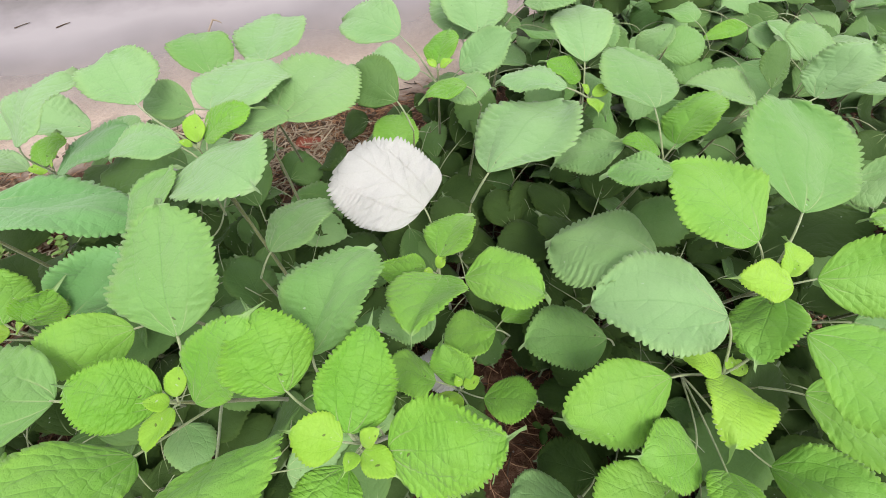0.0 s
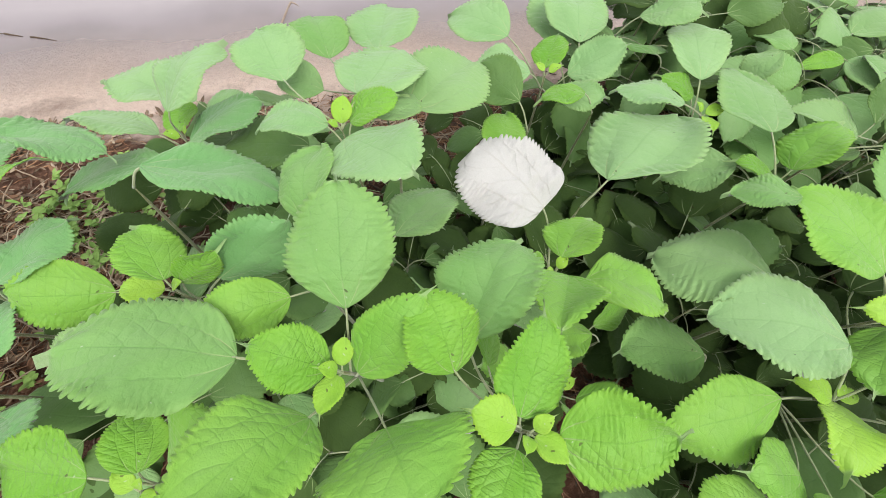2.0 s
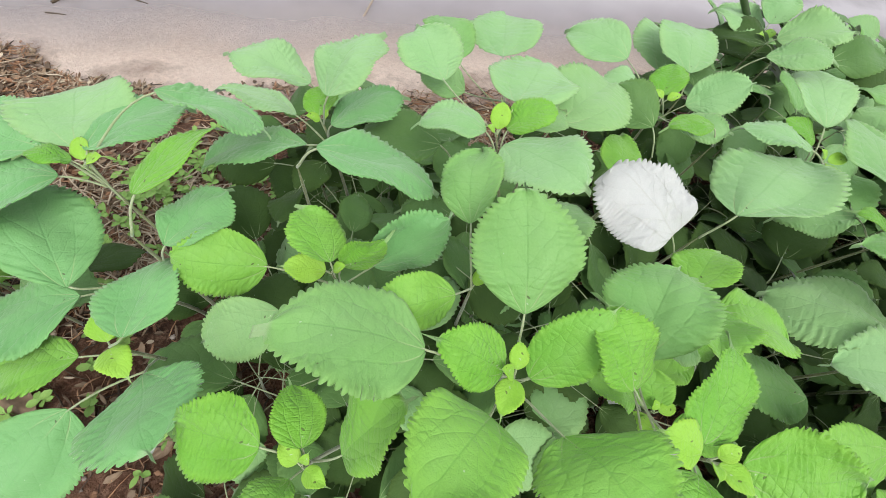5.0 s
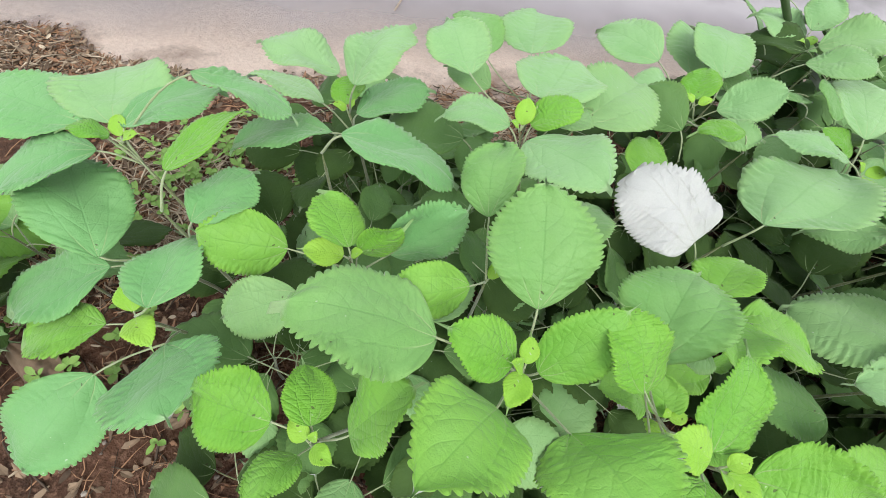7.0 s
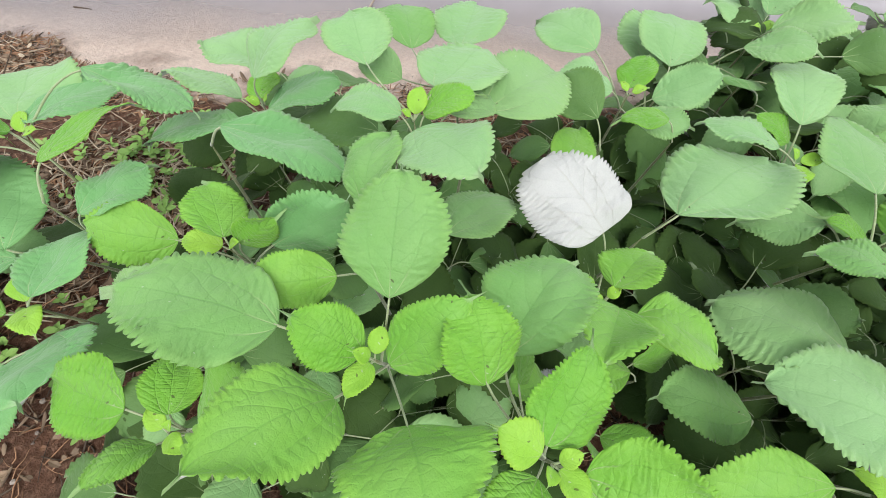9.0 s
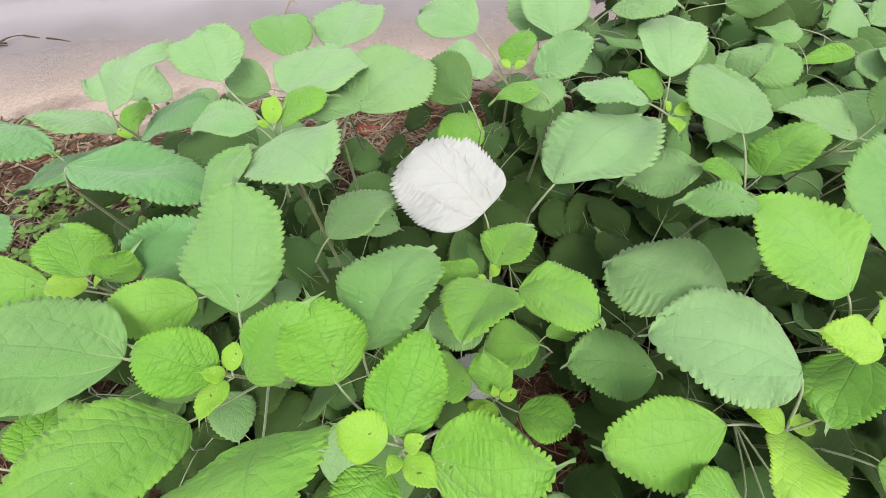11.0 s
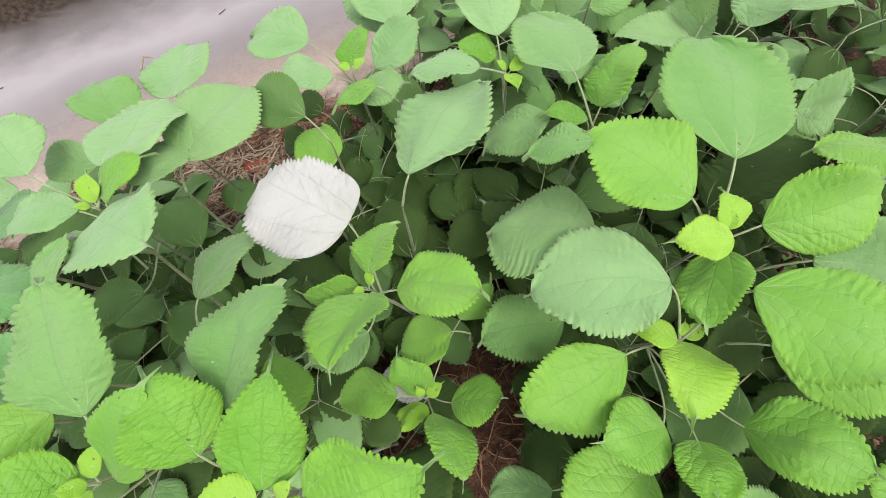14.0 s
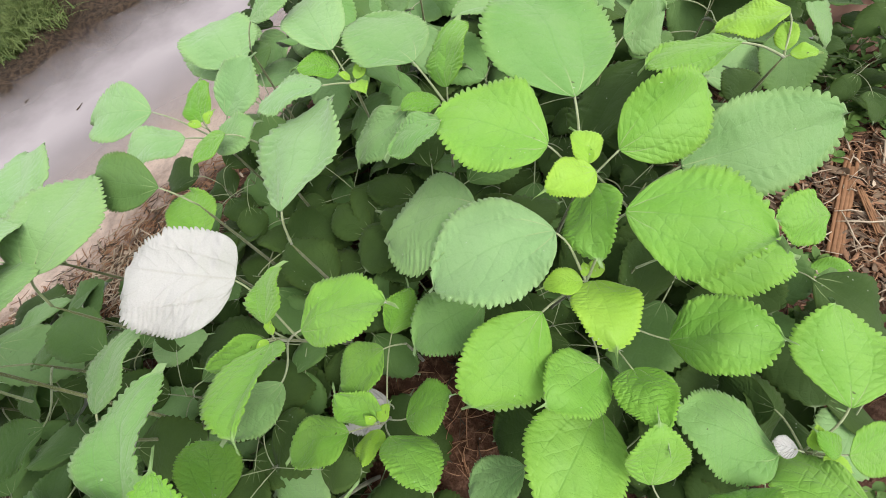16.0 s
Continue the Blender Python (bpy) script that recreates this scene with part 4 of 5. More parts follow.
def growth(count, xs, ys, tops, gap, seed, leaves, kit, size):
    """Plants scattered over a stretch of the bank."""
    rnd = random.Random(seed)
    placed = []
    for _ in range(1500):
        x, y = rnd.uniform(*xs), rnd.uniform(*ys)
        if free(x, y, placed, gap):
            placed.append((x, y))
            # towards the left, fewer leaves in the deepest shade colour
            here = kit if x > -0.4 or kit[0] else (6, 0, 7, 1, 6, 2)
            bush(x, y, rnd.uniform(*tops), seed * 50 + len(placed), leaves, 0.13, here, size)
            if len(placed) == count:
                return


# lower growth, its leaves darkened in colour for shade, then the stand's farther rows
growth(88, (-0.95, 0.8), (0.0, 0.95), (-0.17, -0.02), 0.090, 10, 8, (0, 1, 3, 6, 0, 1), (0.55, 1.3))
growth(18, (-0.15, 0.75), (0.86, 1.35), (0.0, 0.13), 0.13, 11, 10, (2, 4, 6, 7, 0), (0.9, 1.35))
growth(14, (0.62, 1.5), (0.45, 1.25), (-0.02, 0.12), 0.16, 12, 9, (2, 6, 0, 7), (0.9, 1.35))
growth(24, (0.5, 1.9), (1.2, 2.0), (-0.06, 0.10), 0.17, 16, 9, (2, 6, 2, 7, 4), (0.9, 1.4))
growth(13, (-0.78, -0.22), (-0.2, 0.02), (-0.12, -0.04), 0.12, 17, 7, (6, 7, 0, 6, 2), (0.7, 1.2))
growth(5, (-1.6, -1.25), (-0.15, 0.15), (-0.06, 0.02), 0.14, 13, 8, (2, 4, 5), (0.9, 1.3))
growth(8, (0.15, 0.7), (-0.3, 0.0), (-0.14, -0.06), 0.13, 14, 8, (0, 1, 2), (0.8, 1.2))
growth(5, (1.15, 1.45), (0.26, 0.48), (-0.16, -0.06), 0.14, 15, 9, (0, 1, 6, 3), (0.5, 0.9))


# ---- the ground: one sheet, fine near the plants, coarse to the horizon ----
def axis_steps(near_lo, near_hi, step, far):
    vals = list(np.arange(near_lo, near_hi + 1e-6, step))
    s, v = step, near_hi
    while v < far:
        s *= 1.35
        v += s
        vals.append(v)
    s, v, low = step, near_lo, []
    while v > -far:
        s *= 1.35
        v -= s
        low.append(v)
    return low[::-1] + vals


def build_ground():
    xs, ys = axis_steps(-2.4, 1.9, 0.021, 60.0), axis_steps(-0.7, 2.9, 0.021, 60.0)
    verts = [(x, y, ground_at(x, y) if abs(x) < 4 and abs(y) < 5 else land(max(-4, min(4, x)), max(-5, min(5, y)))) for y in ys for x in xs]
    n = len(xs)
    faces = [(j * n + i, j * n + i + 1, j * n + n + i + 1, j * n + n + i) for j in range(len(ys) - 1) for i in range(n - 1)]
    ob = mesh_part("ground", verts, faces, [SOIL])
    tagged(ob, "reddish-brown bare soil of a muddy stream bank", "ground", kind="structure")


def build_water():
    bm = bmesh.new()
    xs = [-60, -8, -4, -3, -2, -1, 0, 1, 2, 3, 4, 8, 60]
    rows = []
    for x in xs:
        c = max(-4, min(4, x))
        y0 = SHORE_START + SHORE_SLOPE * c
        rows.append([bm.verts.new((x, y0 + o, WATER_Z)) for o in (-0.5, -0.2, 0.2, 0.6, 1.65 if abs(x) < 4 else 1.25)])
    for a, b in zip(rows, rows[1:]):
        for k in range(4):
            bm.faces.new((a[k], b[k], b[k + 1], a[k + 1]))
    ob = part("water", bm, WATER)
    tagged(ob, "still muddy lilac-grey water of a shallow stream", "water", kind="structure")


build_ground()
build_water()


# ---- litter, twigs and weeds ----
def bent_sticks(name, count, spots, length, radius, material, label, category, seed, rise=0.006, flat=1.0):
    """Many loose dry bits lying on the soil, as one heap of stuff."""
    rnd = random.Random(seed)
    verts, faces = [], []
    for _ in range(count):
        cx, cy, sx, sy = rnd.choices([s[:4] for s in spots], [s[4] for s in spots])[0]
        x, y = rnd.gauss(cx, sx), rnd.gauss(cy, sy)
        if y > shore(x) - 0.02:
            continue
        a, ln = rnd.uniform(0, math.pi), length * rnd.uniform(0.35, 1.5)
        c = rnd.uniform(-0.5, 0.5)
        pts = []
        for k in range(4):
            t = k / 3 - 0.5
            px = x + math.cos(a + c * t) * ln * t
            py = y + math.sin(a + c * t) * ln * t
            pts.append(Vector((px, py, ground_at(px, py) + rise * rnd.uniform(0.2, 1.6))))
        r = radius * rnd.uniform(0.4, 1.6)
        v, f = tube_data(pts, [r * rnd.uniform(0.5, 1.0), r, r * rnd.uniform(0.7, 1.1), r * 0.5], 4, len(verts))
        for i, q in enumerate(v):
            q.z = pts[i // 4].z + (q.z - pts[i // 4].z) * flat
        verts += v
        faces += f
    ob = mesh_part(name, verts, faces, [material])
    return tagged(ob, label, category, kind="stuff")


SPOTS = [(0.45, 1.2, 0.3, 0.2, 3), (0.9, 0.9, 0.3, 0.3, 3), (-0.58, 0.93, 0.16, 0.10, 5), (-1.36, 0.27, 0.12, 0.16, 5), (0.01, 0.12, 0.10, 0.14, 0.8), (-1.03, -0.16, 0.2, 0.12, 1.5), (1.08, 0.10, 0.18, 0.20, 5),
         (-2.05, 0.70, 0.22, 0.10, 4), (-1.70, 0.76, 0.12, 0.06, 3), (-0.88, 0.84, 0.13, 0.10, 5), (0.0, 0.5, 0.7, 0.45, 6), (0.85, 1.17, 0.25, 0.2, 3), (-0.35, 1.12, 0.35, 0.10, 4)]
bent_sticks("dry_grass", 6500, SPOTS, 0.058, 0.0011, STRAW, "dry brown straw and needles strewn over the soil", "litter", 3)
bent_sticks("dry_stalks", 1500, [(-2.05, 0.66, 0.22, 0.10, 1.2), (-1.72, 0.76, 0.14, 0.05, 1), (-1.36, 0.27, 0.12, 0.16, 4), (-1.2, 0.42, 0.16, 0.12, 3), (-0.58, 0.92, 0.17, 0.10, 5), (-0.88, 0.84, 0.13, 0.10, 4), (1.08, 0.10, 0.2, 0.2, 4)], 0.075, 0.0016, CHIP, "pale dry stalks and straws strewn over the bank", "litter", 9, 0.014)
bent_sticks("dark_litter", 2600, SPOTS, 0.06, 0.0016, TWIG, "dark broken twigs scattered over the soil", "litter", 4)
bent_sticks("bark_litter", 1100, [(1.08, 0.10, 0.2, 0.22, 6), (0.8, 0.9, 0.4, 0.4, 2), (-0.62, 0.92, 0.16, 0.10, 1)], 0.042, 0.0042, BARK, "flakes of torn reddish-brown bark on the soil", "litter", 5, 0.005, 0.3)


def scraps(name, count, spots, size, material, label, seed):
    """Thin curled scraps of dead leaf and bark, lying loosely on the soil."""
    rnd = random.Random(seed)
    verts, faces = [], []
    for _ in range(count):
        cx, cy, sx, sy = rnd.choices([s[:4] for s in spots], [s[4] for s in spots])[0]
        x, y = rnd.gauss(cx, sx), rnd.gauss(cy, sy)
        if y > shore(x) - 0.01:
            continue
        a, s, n = frame_of(rnd.uniform(0, 360), rnd.uniform(-25, 25), rnd.uniform(-45, 45))
        at = Vector((x, y, ground_at(x, y) + rnd.uniform(0.002, 0.011)))
        ln, wd, cup = size * rnd.uniform(0.4, 1.6), size * rnd.uniform(0.2, 0.6), rnd.uniform(-0.4, 0.5)
        k = len(verts)
        for lift in (0.0004, -0.0004):
            for i in range(4):
                t = i / 3 - 0.5
                w = wd * (0.35, 0.9, 1.0, 0.3)[i] * rnd.uniform(0.7, 1.2)
                for j in (-1, 0, 1):
                    verts.append(at + a * (ln * t + rnd.uniform(-0.1, 0.1) * ln) + s * (j * w / 2) + n * (cup * wd * abs(j) * 0.6 + lift + 0.3 * cup * ln * t * t))
        for i in range(3):
            for j in range(2):
                q = k + 3 * i + j
                faces += [(q, q + 3, q + 4, q + 1), (q + 12, q + 13, q + 16, q + 15)]
    tagged(mesh_part(name, verts, faces, [material], smooth=False), label, "litter", kind="stuff")


BANKS = [(-1.38, 0.34, 0.16, 0.16, 6), (-1.2, 0.36, 0.14, 0.12, 4), (-2.06, 0.70, 0.22, 0.10, 9), (-1.70, 0.77, 0.14, 0.05, 5), (-0.58, 0.92, 0.17, 0.10, 3), (-0.9, 0.82, 0.13, 0.1, 3), (-1.36, 0.27, 0.14, 0.16, 4), (-1.2, 0.44, 0.16, 0.1, 3), (0.93, 1.25, 0.2, 0.15, 2), (1.08, 0.10, 0.2, 0.2, 5), (-1.2, 0.98, 0.3, 0.04, 2), (-1.05, -0.15, 0.25, 0.15, 2)]
scraps("leaf_litter", 3400, BANKS, 0.026, DEAD_BROWN, "crumbled brown dead leaves lying on the bank", 6)
scraps("bark_scraps", 1500, BANKS, 0.022, BARK, "reddish-brown scraps of bark and leaf on the soil", 16)
scraps("pale_scraps", 700, BANKS, 0.020, CHIP, "bleached scraps of dead leaf on the soil", 26)


def pebbles():
    rnd = random.Random(11)
    verts, faces = [], []
    for _ in range(420):
        cx, cy, sx, sy = rnd.choices([s[:4] for s in SPOTS], [s[4] for s in SPOTS])[0]
        x, y = rnd.gauss(cx, sx), rnd.gauss(cy, sy)
        r = rnd.uniform(0.002, 0.007)
        z = ground_at(x, y) + r * 0.25
        k = len(verts)
        for lat in (-0.6, 0.5):
            for j in range(6):
                a = j * math.pi / 3 + lat
                rr = r * rnd.uniform(0.75, 1.1) * math.cos(lat)
                verts.append((x + rr * math.cos(a), y + rr * math.sin(a), z + r * 0.7 * math.sin(lat)))
        verts.append((x, y, z + r * 0.75))
        for j in range(6):
            faces.append((k + j, k + (j + 1) % 6, k + 6 + (j + 1) % 6, k + 6 + j))
            faces.append((k + 6 + j, k + 6 + (j + 1) % 6, k + 12))
    tagged(mesh_part("soil_crumbs", verts, faces, [STONE], smooth=False), "small crumbs of clay and grit on the soil", "litter", kind="stuff")


pebbles()


def small_blade(rnd, verts, faces, at, yaw, pitch, ln, wd, start):
    """One small cupped leaf of a weed."""
    a, s, n = frame_of(yaw, pitch, rnd.uniform(-25, 25))
    base = len(verts)
    for i, (t, w) in enumerate(((0, 0.08), (0.3, 0.85), (0.62, 1.0), (0.88, 0.55), (1.0, 0.06))):
        c = at + a * ln * t + n * (0.12 * ln * math.sin(t * 2.6))
        for j in (-1, 0, 1):
            verts.append(c + s * (j * w * wd / 2) + n * (abs(j) * 0.12 * wd))
    for i in range(4):
        for j in range(2):
            p = base + i * 3 + j
            faces.append((p, p + 3, p + 4, p + 1))


def weeds(name, spots, count, size, seed, label, material, single=False):
    """Low weeds: each sprig a thing of its own, or one carpet."""
    rnd = random.Random(seed)
    verts, faces = [], []
    for _ in range(count):
        cx, cy, sx, sy = rnd.choices([s[:4] for s in spots], [s[4] for s in spots])[0]
        x, y = rnd.gauss(cx, sx), rnd.gauss(cy, sy)
        if y > SHORE_START + SHORE_SLOPE * x - 0.05:
            continue
        z = ground_at(x, y) - 0.002
        h = rnd.uniform(0.01, 0.06)
        v, f = tube_data([(x, y, z), (x + rnd.uniform(-0.01, 0.01), y, z + h)], [0.0008, 0.0006], 4, len(verts))
        verts += v
        faces += f
        turn = rnd.uniform(0, 360)
        for k in range(rnd.randint(3, 6)):
            small_blade(rnd, verts, faces, Vector((x, y, z + h * rnd.uniform(0.6, 1.0))), turn + k * 97, rnd.uniform(-5, 35), size * rnd.uniform(0.6, 1.3), size * rnd.uniform(0.45, 0.8), 0)
        if single:
            sprig = mesh_part(name, verts[:8], faces[:6], [material])
            tagged(sprig, label, "weed", "low weeds on the soil")
            for k in range(8, len(verts), 15):
                mesh_part("leaf", verts[k:k + 15], [tuple(i - k for i in f) for f in faces if k <= f[0] < k + 15], [material], sprig)
            verts, faces = [], []
    if not single:
        tagged(mesh_part(name, verts, faces, [material]), label, "weed", kind="stuff")


weeds("clover_weed", [(-1.32, 0.46, 0.12, 0.10, 5), (-1.14, 0.48, 0.12, 0.08, 4), (-1.3, -0.05, 0.15, 0.12, 2), (-1.02, -0.2, 0.12, 0.05, 0.25)], 150, 0.022, 21, "pale green small-leaved weed sprig on the soil", WEED, True)
weeds("ground_weed", [(1.42, 0.36, 0.17, 0.12, 12), (0.66, -0.13, 0.12, 0.10, 3), (0.1, 0.25, 0.2, 0.2, 2), (0.3, 0.5, 0.3, 0.3, 1)], 330, 0.03, 22, "low dark green weeds under the leaves", LOW_WEED)


def twig(name, pts, r0, r1, label, forks=(), material=None):
    """A bare stick, with side shoots or without."""
    v, f = tube_data(bezier(*pts, 8), [r0 + (r1 - r0) * i / 8 for i in range(9)], 6)
    for fk in forks:
        v2, f2 = tube_data(bezier(*fk, 5), [r1 * 1.1 - r1 * 0.15 * i for i in range(6)], 5, len(v))
        v, f = v + v2, f + f2
    return tagged(mesh_part(name, v, f, [material or TWIG]), label, "twig")


def clay_mound(at, radius, height):
    """A low lump of bare clay, cracked and uneven."""
    verts, faces = [], []
    rings, n = 14, 40
    z0 = ground_at(*at)
    for i in range(rings + 1):
        t = i / rings
        for k in range(n):
            a = 2 * math.pi * k / n
            r = radius * t * (1 + 0.22 * noise.noise(Vector((math.cos(a) * 1.3, math.sin(a) * 1.3, 3.3))))
            x, y = at[0] + r * math.cos(a), at[1] + r * math.sin(a)
            z = z0 - 0.02 + height * math.cos(t * math.pi / 2) ** 0.8 + 0.02 * noise.noise(Vector((x * 22, y * 22, 0.0))) + 0.008 * noise.noise(Vector((x * 60, y * 60, 2.0)))
            verts.append((x, y, z))
    for i in range(rings):
        for k in range(n):
            faces.append((i * n + k, (i + 1) * n + k, (i + 1) * n + (k + 1) % n, i * n + (k + 1) % n))
    return tagged(mesh_part("clay_mound", verts, faces, [PINK_CLAY]), "low lump of bare pale reddish clay beside the weeds", "clay mound")


clay_mound((1.60, 0.52), 0.15, 0.12)
W = WATER_Z
DARK_STEM = plain_material("dark_green_stem", (0.030, 0.055, 0.020), (0.075, 0.115, 0.045), 25, 0.5)
twig("weed_stem", ((0.641, 1.388, -0.345), (0.409, 1.311, -0.144), (0.174, 1.236, 0.065), (-0.068, 1.161, 0.277)), 0.011, 0.0085, "tall thick dark green weed stem leaning beside the water", (), DARK_STEM)
twig("floating_twig", ((-2.14, 1.10, W + 0.001), (-2.115, 1.13, W + 0.014), (-2.10, 1.15, W + 0.016), (-2.075, 1.165, W + 0.008)), 0.0055, 0.0035, "dark crooked dead twig lying in the muddy water", [((-2.095, 1.15, W + 0.012), (-2.08, 1.175, W + 0.02), (-2.065, 1.20, W + 0.018), (-2.045, 1.222, W + 0.006)), ((-2.045, 1.222, W + 0.006), (-2.02, 1.22, W + 0.006), (-2.0, 1.225, W + 0.004), (-1.985, 1.226, W + 0.001)), ((-1.955, 1.228, W + 0.002), (-1.93, 1.232, W + 0.003), (-1.90, 1.23, W + 0.003), (-1.86, 1.229, W + 0.001)), ((-2.10, 1.145, W + 0.01), (-2.09, 1.14, W + 0.012), (-2.08, 1.15, W + 0.008), (-2.07, 1.158, W + 0.004))])
twig("floating_twig", ((-2.125, 1.045, W + 0.001), (-2.10, 1.05, W + 0.003), (-2.08, 1.055, W + 0.003), (-2.06, 1.06, W + 0.001)), 0.0028, 0.0014, "thin dark twig afloat on the muddy water")
twig("pale_stick", ((-1.11, 1.49, W - 0.01), (-1.10, 1.52, W + 0.01), (-1.09, 1.56, W + 0.03), (-1.08, 1.60, W + 0.045)), 0.0045, 0.004, "grey-brown peeled stick standing out of the water", [((-1.08, 1.60, W + 0.045), (-1.065, 1.60, W + 0.046), (-1.055, 1.598, W + 0.042), (-1.045, 1.595, W + 0.036))], GREY_WOOD)
twig("floating_twig", ((-1.865, 1.545, W + 0.002), (-1.85, 1.555, W + 0.004), (-1.84, 1.57, W + 0.004), (-1.825, 1.585, W + 0.002)), 0.0022, 0.0012, "thin dark twig afloat on the muddy water")
twig("floating_twig", ((-1.710, 1.560, W + 0.002), (-1.70, 1.57, W + 0.003), (-1.69, 1.585, W + 0.003), (-1.672, 1.60, W + 0.002)), 0.0026, 0.0014, "thin dark twig afloat on the muddy water")
twig("floating_twig", ((-0.835, 1.885, W + 0.002), (-0.825, 1.89, W + 0.003), (-0.82, 1.90, W + 0.003), (-0.81, 1.915, W + 0.002)), 0.0024, 0.0012, "short dark twig afloat on the muddy water")
twig("floating_twig", ((-1.05, 2.085, W + 0.002), (-1.045, 2.09, W + 0.003), (-1.04, 2.095, W + 0.003), (-1.03, 2.10, W + 0.002)), 0.003, 0.0015, "short dark twig afloat on the muddy water")
twig("dead_branch", ((-2.24, 0.52, -0.30), (-2.18, 0.56, -0.28), (-2.12, 0.60, -0.29), (-2.04, 0.62, -0.31)), 0.004, 0.002, "grey dead branch on the litter at the water's edge", [((-2.15, 0.58, -0.285), (-2.14, 0.61, -0.26), (-2.13, 0.63, -0.25), (-2.12, 0.65, -0.24)), ((-2.09, 0.61, -0.29), (-2.06, 0.63, -0.27), (-2.05, 0.65, -0.26), (-2.03, 0.67, -0.26))], GREY_WOOD)
twig("dead_branch", ((-1.98, 0.60, -0.32), (-1.965, 0.63, -0.29), (-1.965, 0.66, -0.275), (-1.97, 0.69, -0.265)), 0.0025, 0.0012, "dark dead twig standing in the litter by the water")


def crumpled_leaf(name, at, yaw, ln, wd, material, label, lift=0.012, seed=1):
    rnd = random.Random(seed)
    rows, cols = 14, 10
    x0, y0 = at
    a, s, n = frame_of(yaw, 4, rnd.uniform(-10, 10))
    verts, faces = [], []
    for side in (0.0006, -0.0006):
        for i in range(rows + 1):
            t = i / rows
            w = wd / 2 * (max(t, 0.001) ** 0.6 * (1 - t) ** 0.7) / 0.41
            for j in range(-cols, cols + 1):
                u = j / cols
                p = Vector((x0, y0, 0)) + a * (t - 0.5) * ln + s * u * w
                z = ground_at(p.x, p.y) + lift + 0.10 * ln * (abs(u) ** 2) * math.sin(5 * t + 1) + 0.10 * ln * noise.noise(Vector((t * 3, u * 2, seed)))
                verts.append((p.x, p.y, z + side))
    m = 2 * cols + 1
    k = (rows + 1) * m
    for i in range(rows):
        for j in range(m - 1):
            q = i * m + j
            faces.append((q, q + m, q + m + 1, q + 1))
            faces.append((k + q, k + q + 1, k + q + m + 1, k + q + m))
    return tagged(mesh_part(name, verts, faces, [material]), label, "dead leaf")


crumpled_leaf("dead_leaf", (-0.575, 0.945), 20, 0.085, 0.06, DEAD_RED, "curled dark red dead leaf on the soil", 0.014, 3)
crumpled_leaf("dead_leaf", (-1.30, -0.11), 165, 0.17, 0.075, DEAD_BROWN, "dry grey-brown curled dead leaf on the soil", 0.02, 5)
crumpled_leaf("dead_leaf", (0.845, 0.413), 40, 0.075, 0.055, DEAD_RED, "curled maroon dead leaf on shaded soil", 0.016, 11)
crumpled_leaf("dead_leaf", (1.10, 0.16), 100, 0.06, 0.03, DEAD_BROWN, "small torn brown dead leaf on bark litter", 0.01, 7)
crumpled_leaf("dead_leaf", (-0.99, -0.12), 60, 0.05, 0.035, DEAD_BROWN, "small greyish dead leaf on bare soil", 0.008, 8)


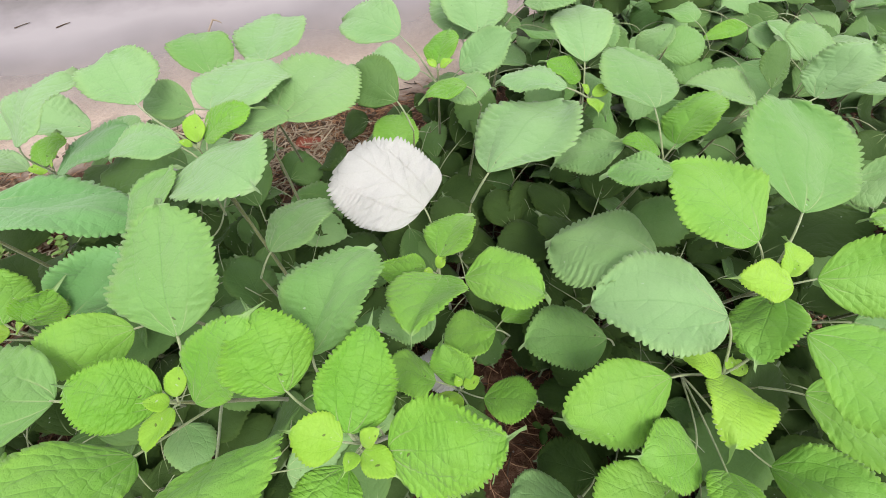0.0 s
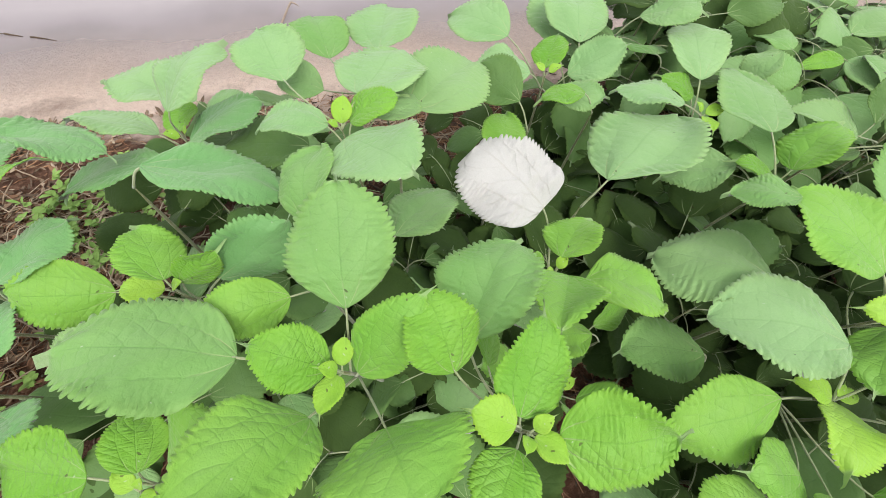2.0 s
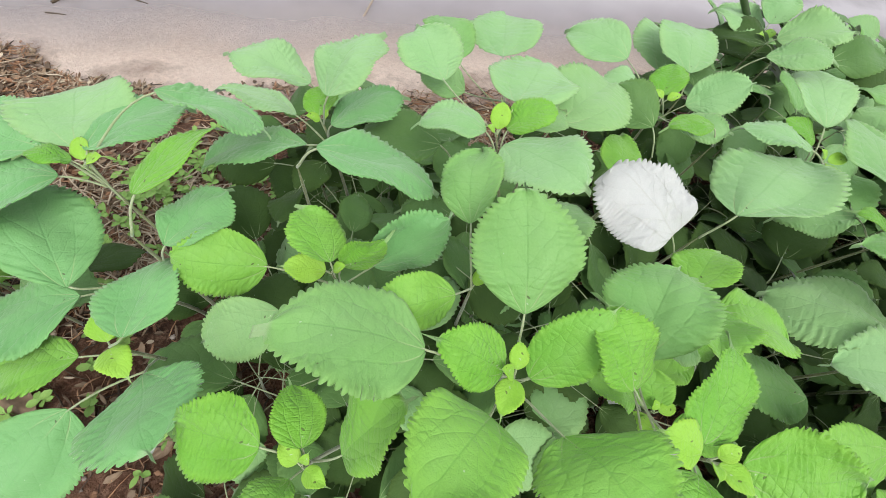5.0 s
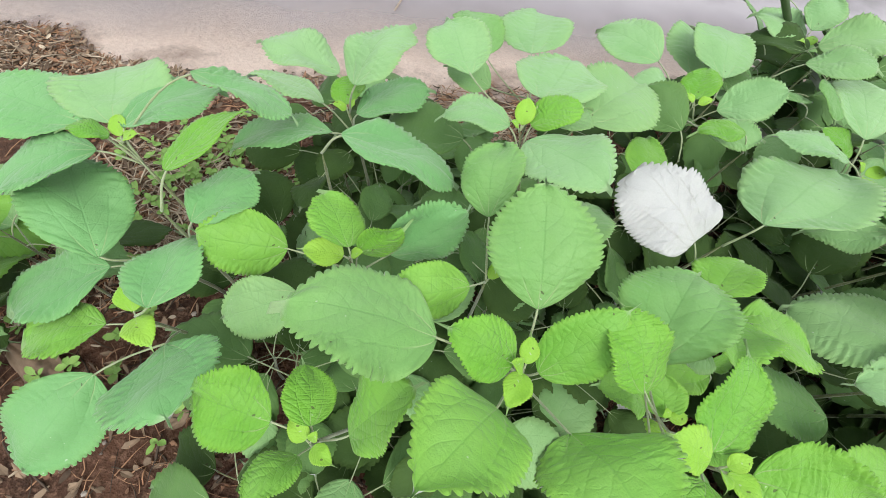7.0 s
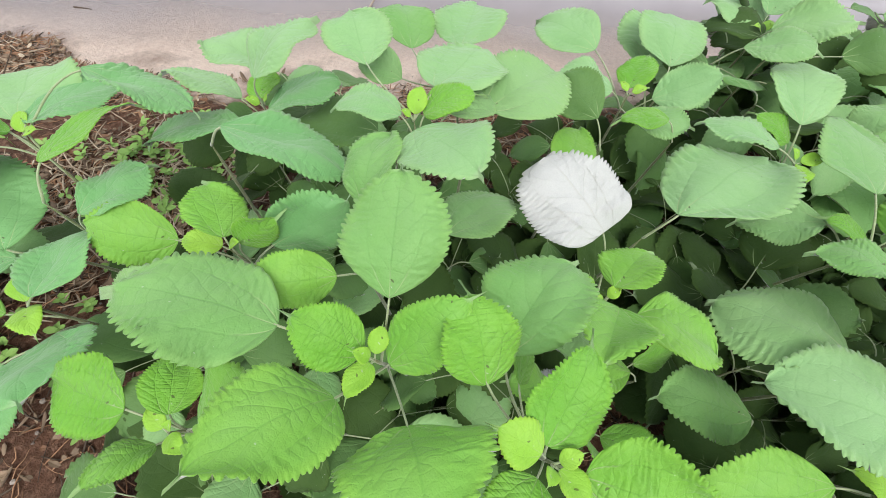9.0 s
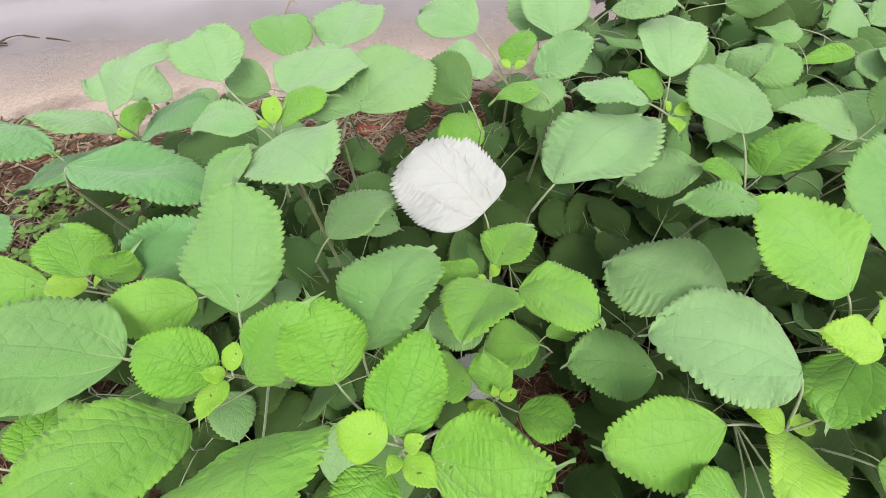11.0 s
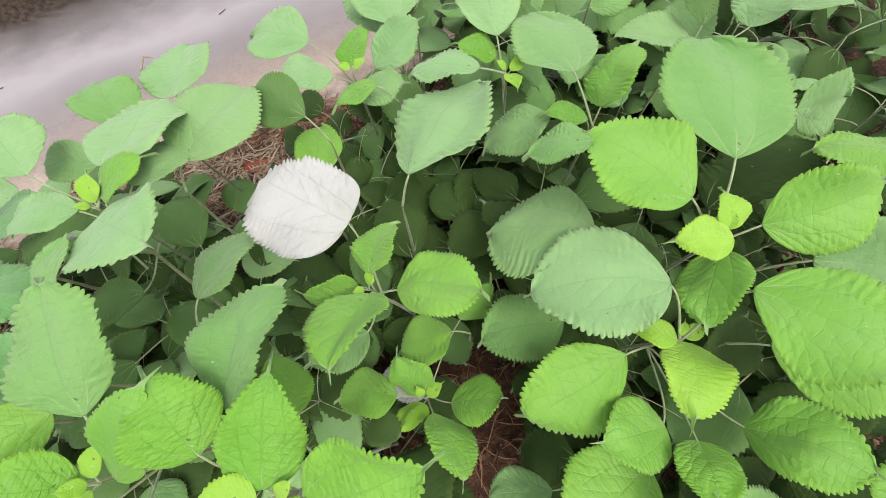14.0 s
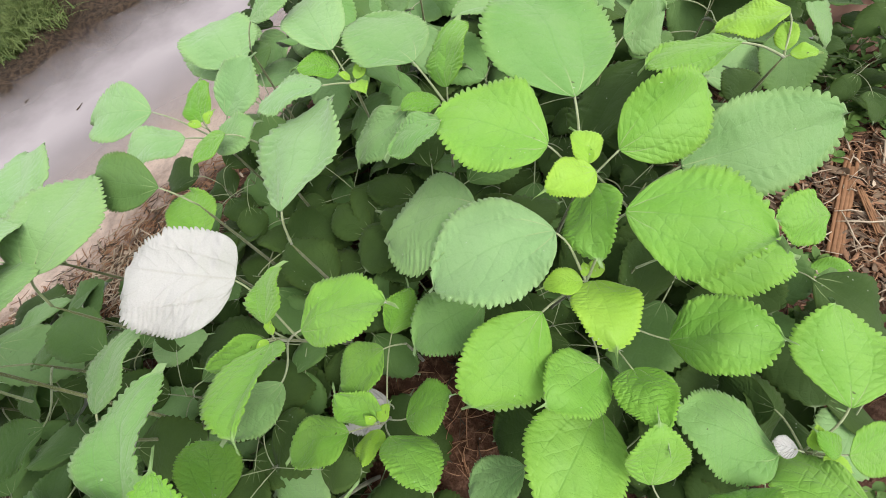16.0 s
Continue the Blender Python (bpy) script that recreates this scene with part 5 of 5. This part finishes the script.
def splinter(name, a, b, width, thick, label, seed):
    """A split length of wood: fibre bundles side by side, broken off unevenly."""
    rnd = random.Random(seed)
    thing = new(name, None)
    a, b = Vector((*a, 0)), Vector((*b, 0))
    along = (b - a).normalized()
    side = Vector((-along.y, along.x, 0))
    a.z, b.z = ground_at(a.x, a.y) + 0.012, ground_at(b.x, b.y) + 0.012
    thing.location = a
    for k in range(4):
        o = side * ((k - 1.5) * width / 4)
        s0, s1 = rnd.uniform(0, 0.12), rnd.uniform(0.82, 1.0)
        pts = [(b - a) * (s0 + (s1 - s0) * i / 8) + o + Vector((0, 0, rnd.uniform(-0.001, 0.0015) + (0.002 if k in (1, 2) else 0))) for i in range(9)]
        v, f = tube_data(pts, [width / 7 * rnd.uniform(0.7, 1.2) for _ in range(9)], 6)
        for q in v:
            q.z *= 0.45
        mesh_part("fibre_strip", v, f, [PALE_WOOD], thing)
    return tagged(thing, label, "wood")


splinter("wood_splinter", (0.885, -0.02), (1.19, 0.18), 0.032, 0.012, "split orange-brown length of wood lying in bark litter", 2)
splinter("wood_splinter", (1.02, -0.02), (1.10, 0.10), 0.016, 0.008, "short torn strip of pale wood on bark litter", 4)


# ---- far bank: mud lip with grass ----
def bank_grass():
    rnd = random.Random(31)
    verts, faces = [], []
    clumps = []
    for _ in range(230):
        x = rnd.uniform(-3.4, 0.6) if rnd.random() < 0.45 else rnd.gauss(-0.95, 0.16)
        y = SHORE_START + SHORE_SLOPE * x + 1.38 + abs(rnd.gauss(0, 0.28))
        if noise.noise(Vector((x * 2.2, y * 2.2, 6.0))) > -0.2:
            clumps.append((x, y))
    for cx, cy in clumps:
        for _ in range(rnd.randint(35, 70)):
            x, y = rnd.gauss(cx, 0.035), rnd.gauss(cy, 0.035)
            z = ground_at(x, y)
            ln, a, bend = rnd.uniform(0.04, 0.13), rnd.uniform(0, 6.28), rnd.uniform(0.5, 1.25)
            w = rnd.uniform(0.0018, 0.0040)
            k = len(verts)
            for i in range(5):
                t = i / 4
                px, py = x + math.cos(a) * bend * ln * t**1.6, y + math.sin(a) * bend * ln * t**1.6
                pz = z + ln * (t - 0.62 * bend * t * t)
                ww = w * (1 - 0.85 * t)
                verts += [(px - math.sin(a) * ww, py + math.cos(a) * ww, pz), (px, py, pz - 0.4 * ww), (px + math.sin(a) * ww, py - math.cos(a) * ww, pz)]
            for i in range(4):
                q = k + 3 * i
                faces += [(q, q + 1, q + 4, q + 3), (q + 1, q + 2, q + 5, q + 4)]
    tagged(mesh_part("bank_grass", verts, faces, [GRASS]), "green grass tufts on the far muddy bank", "grass", kind="stuff")


bank_grass()
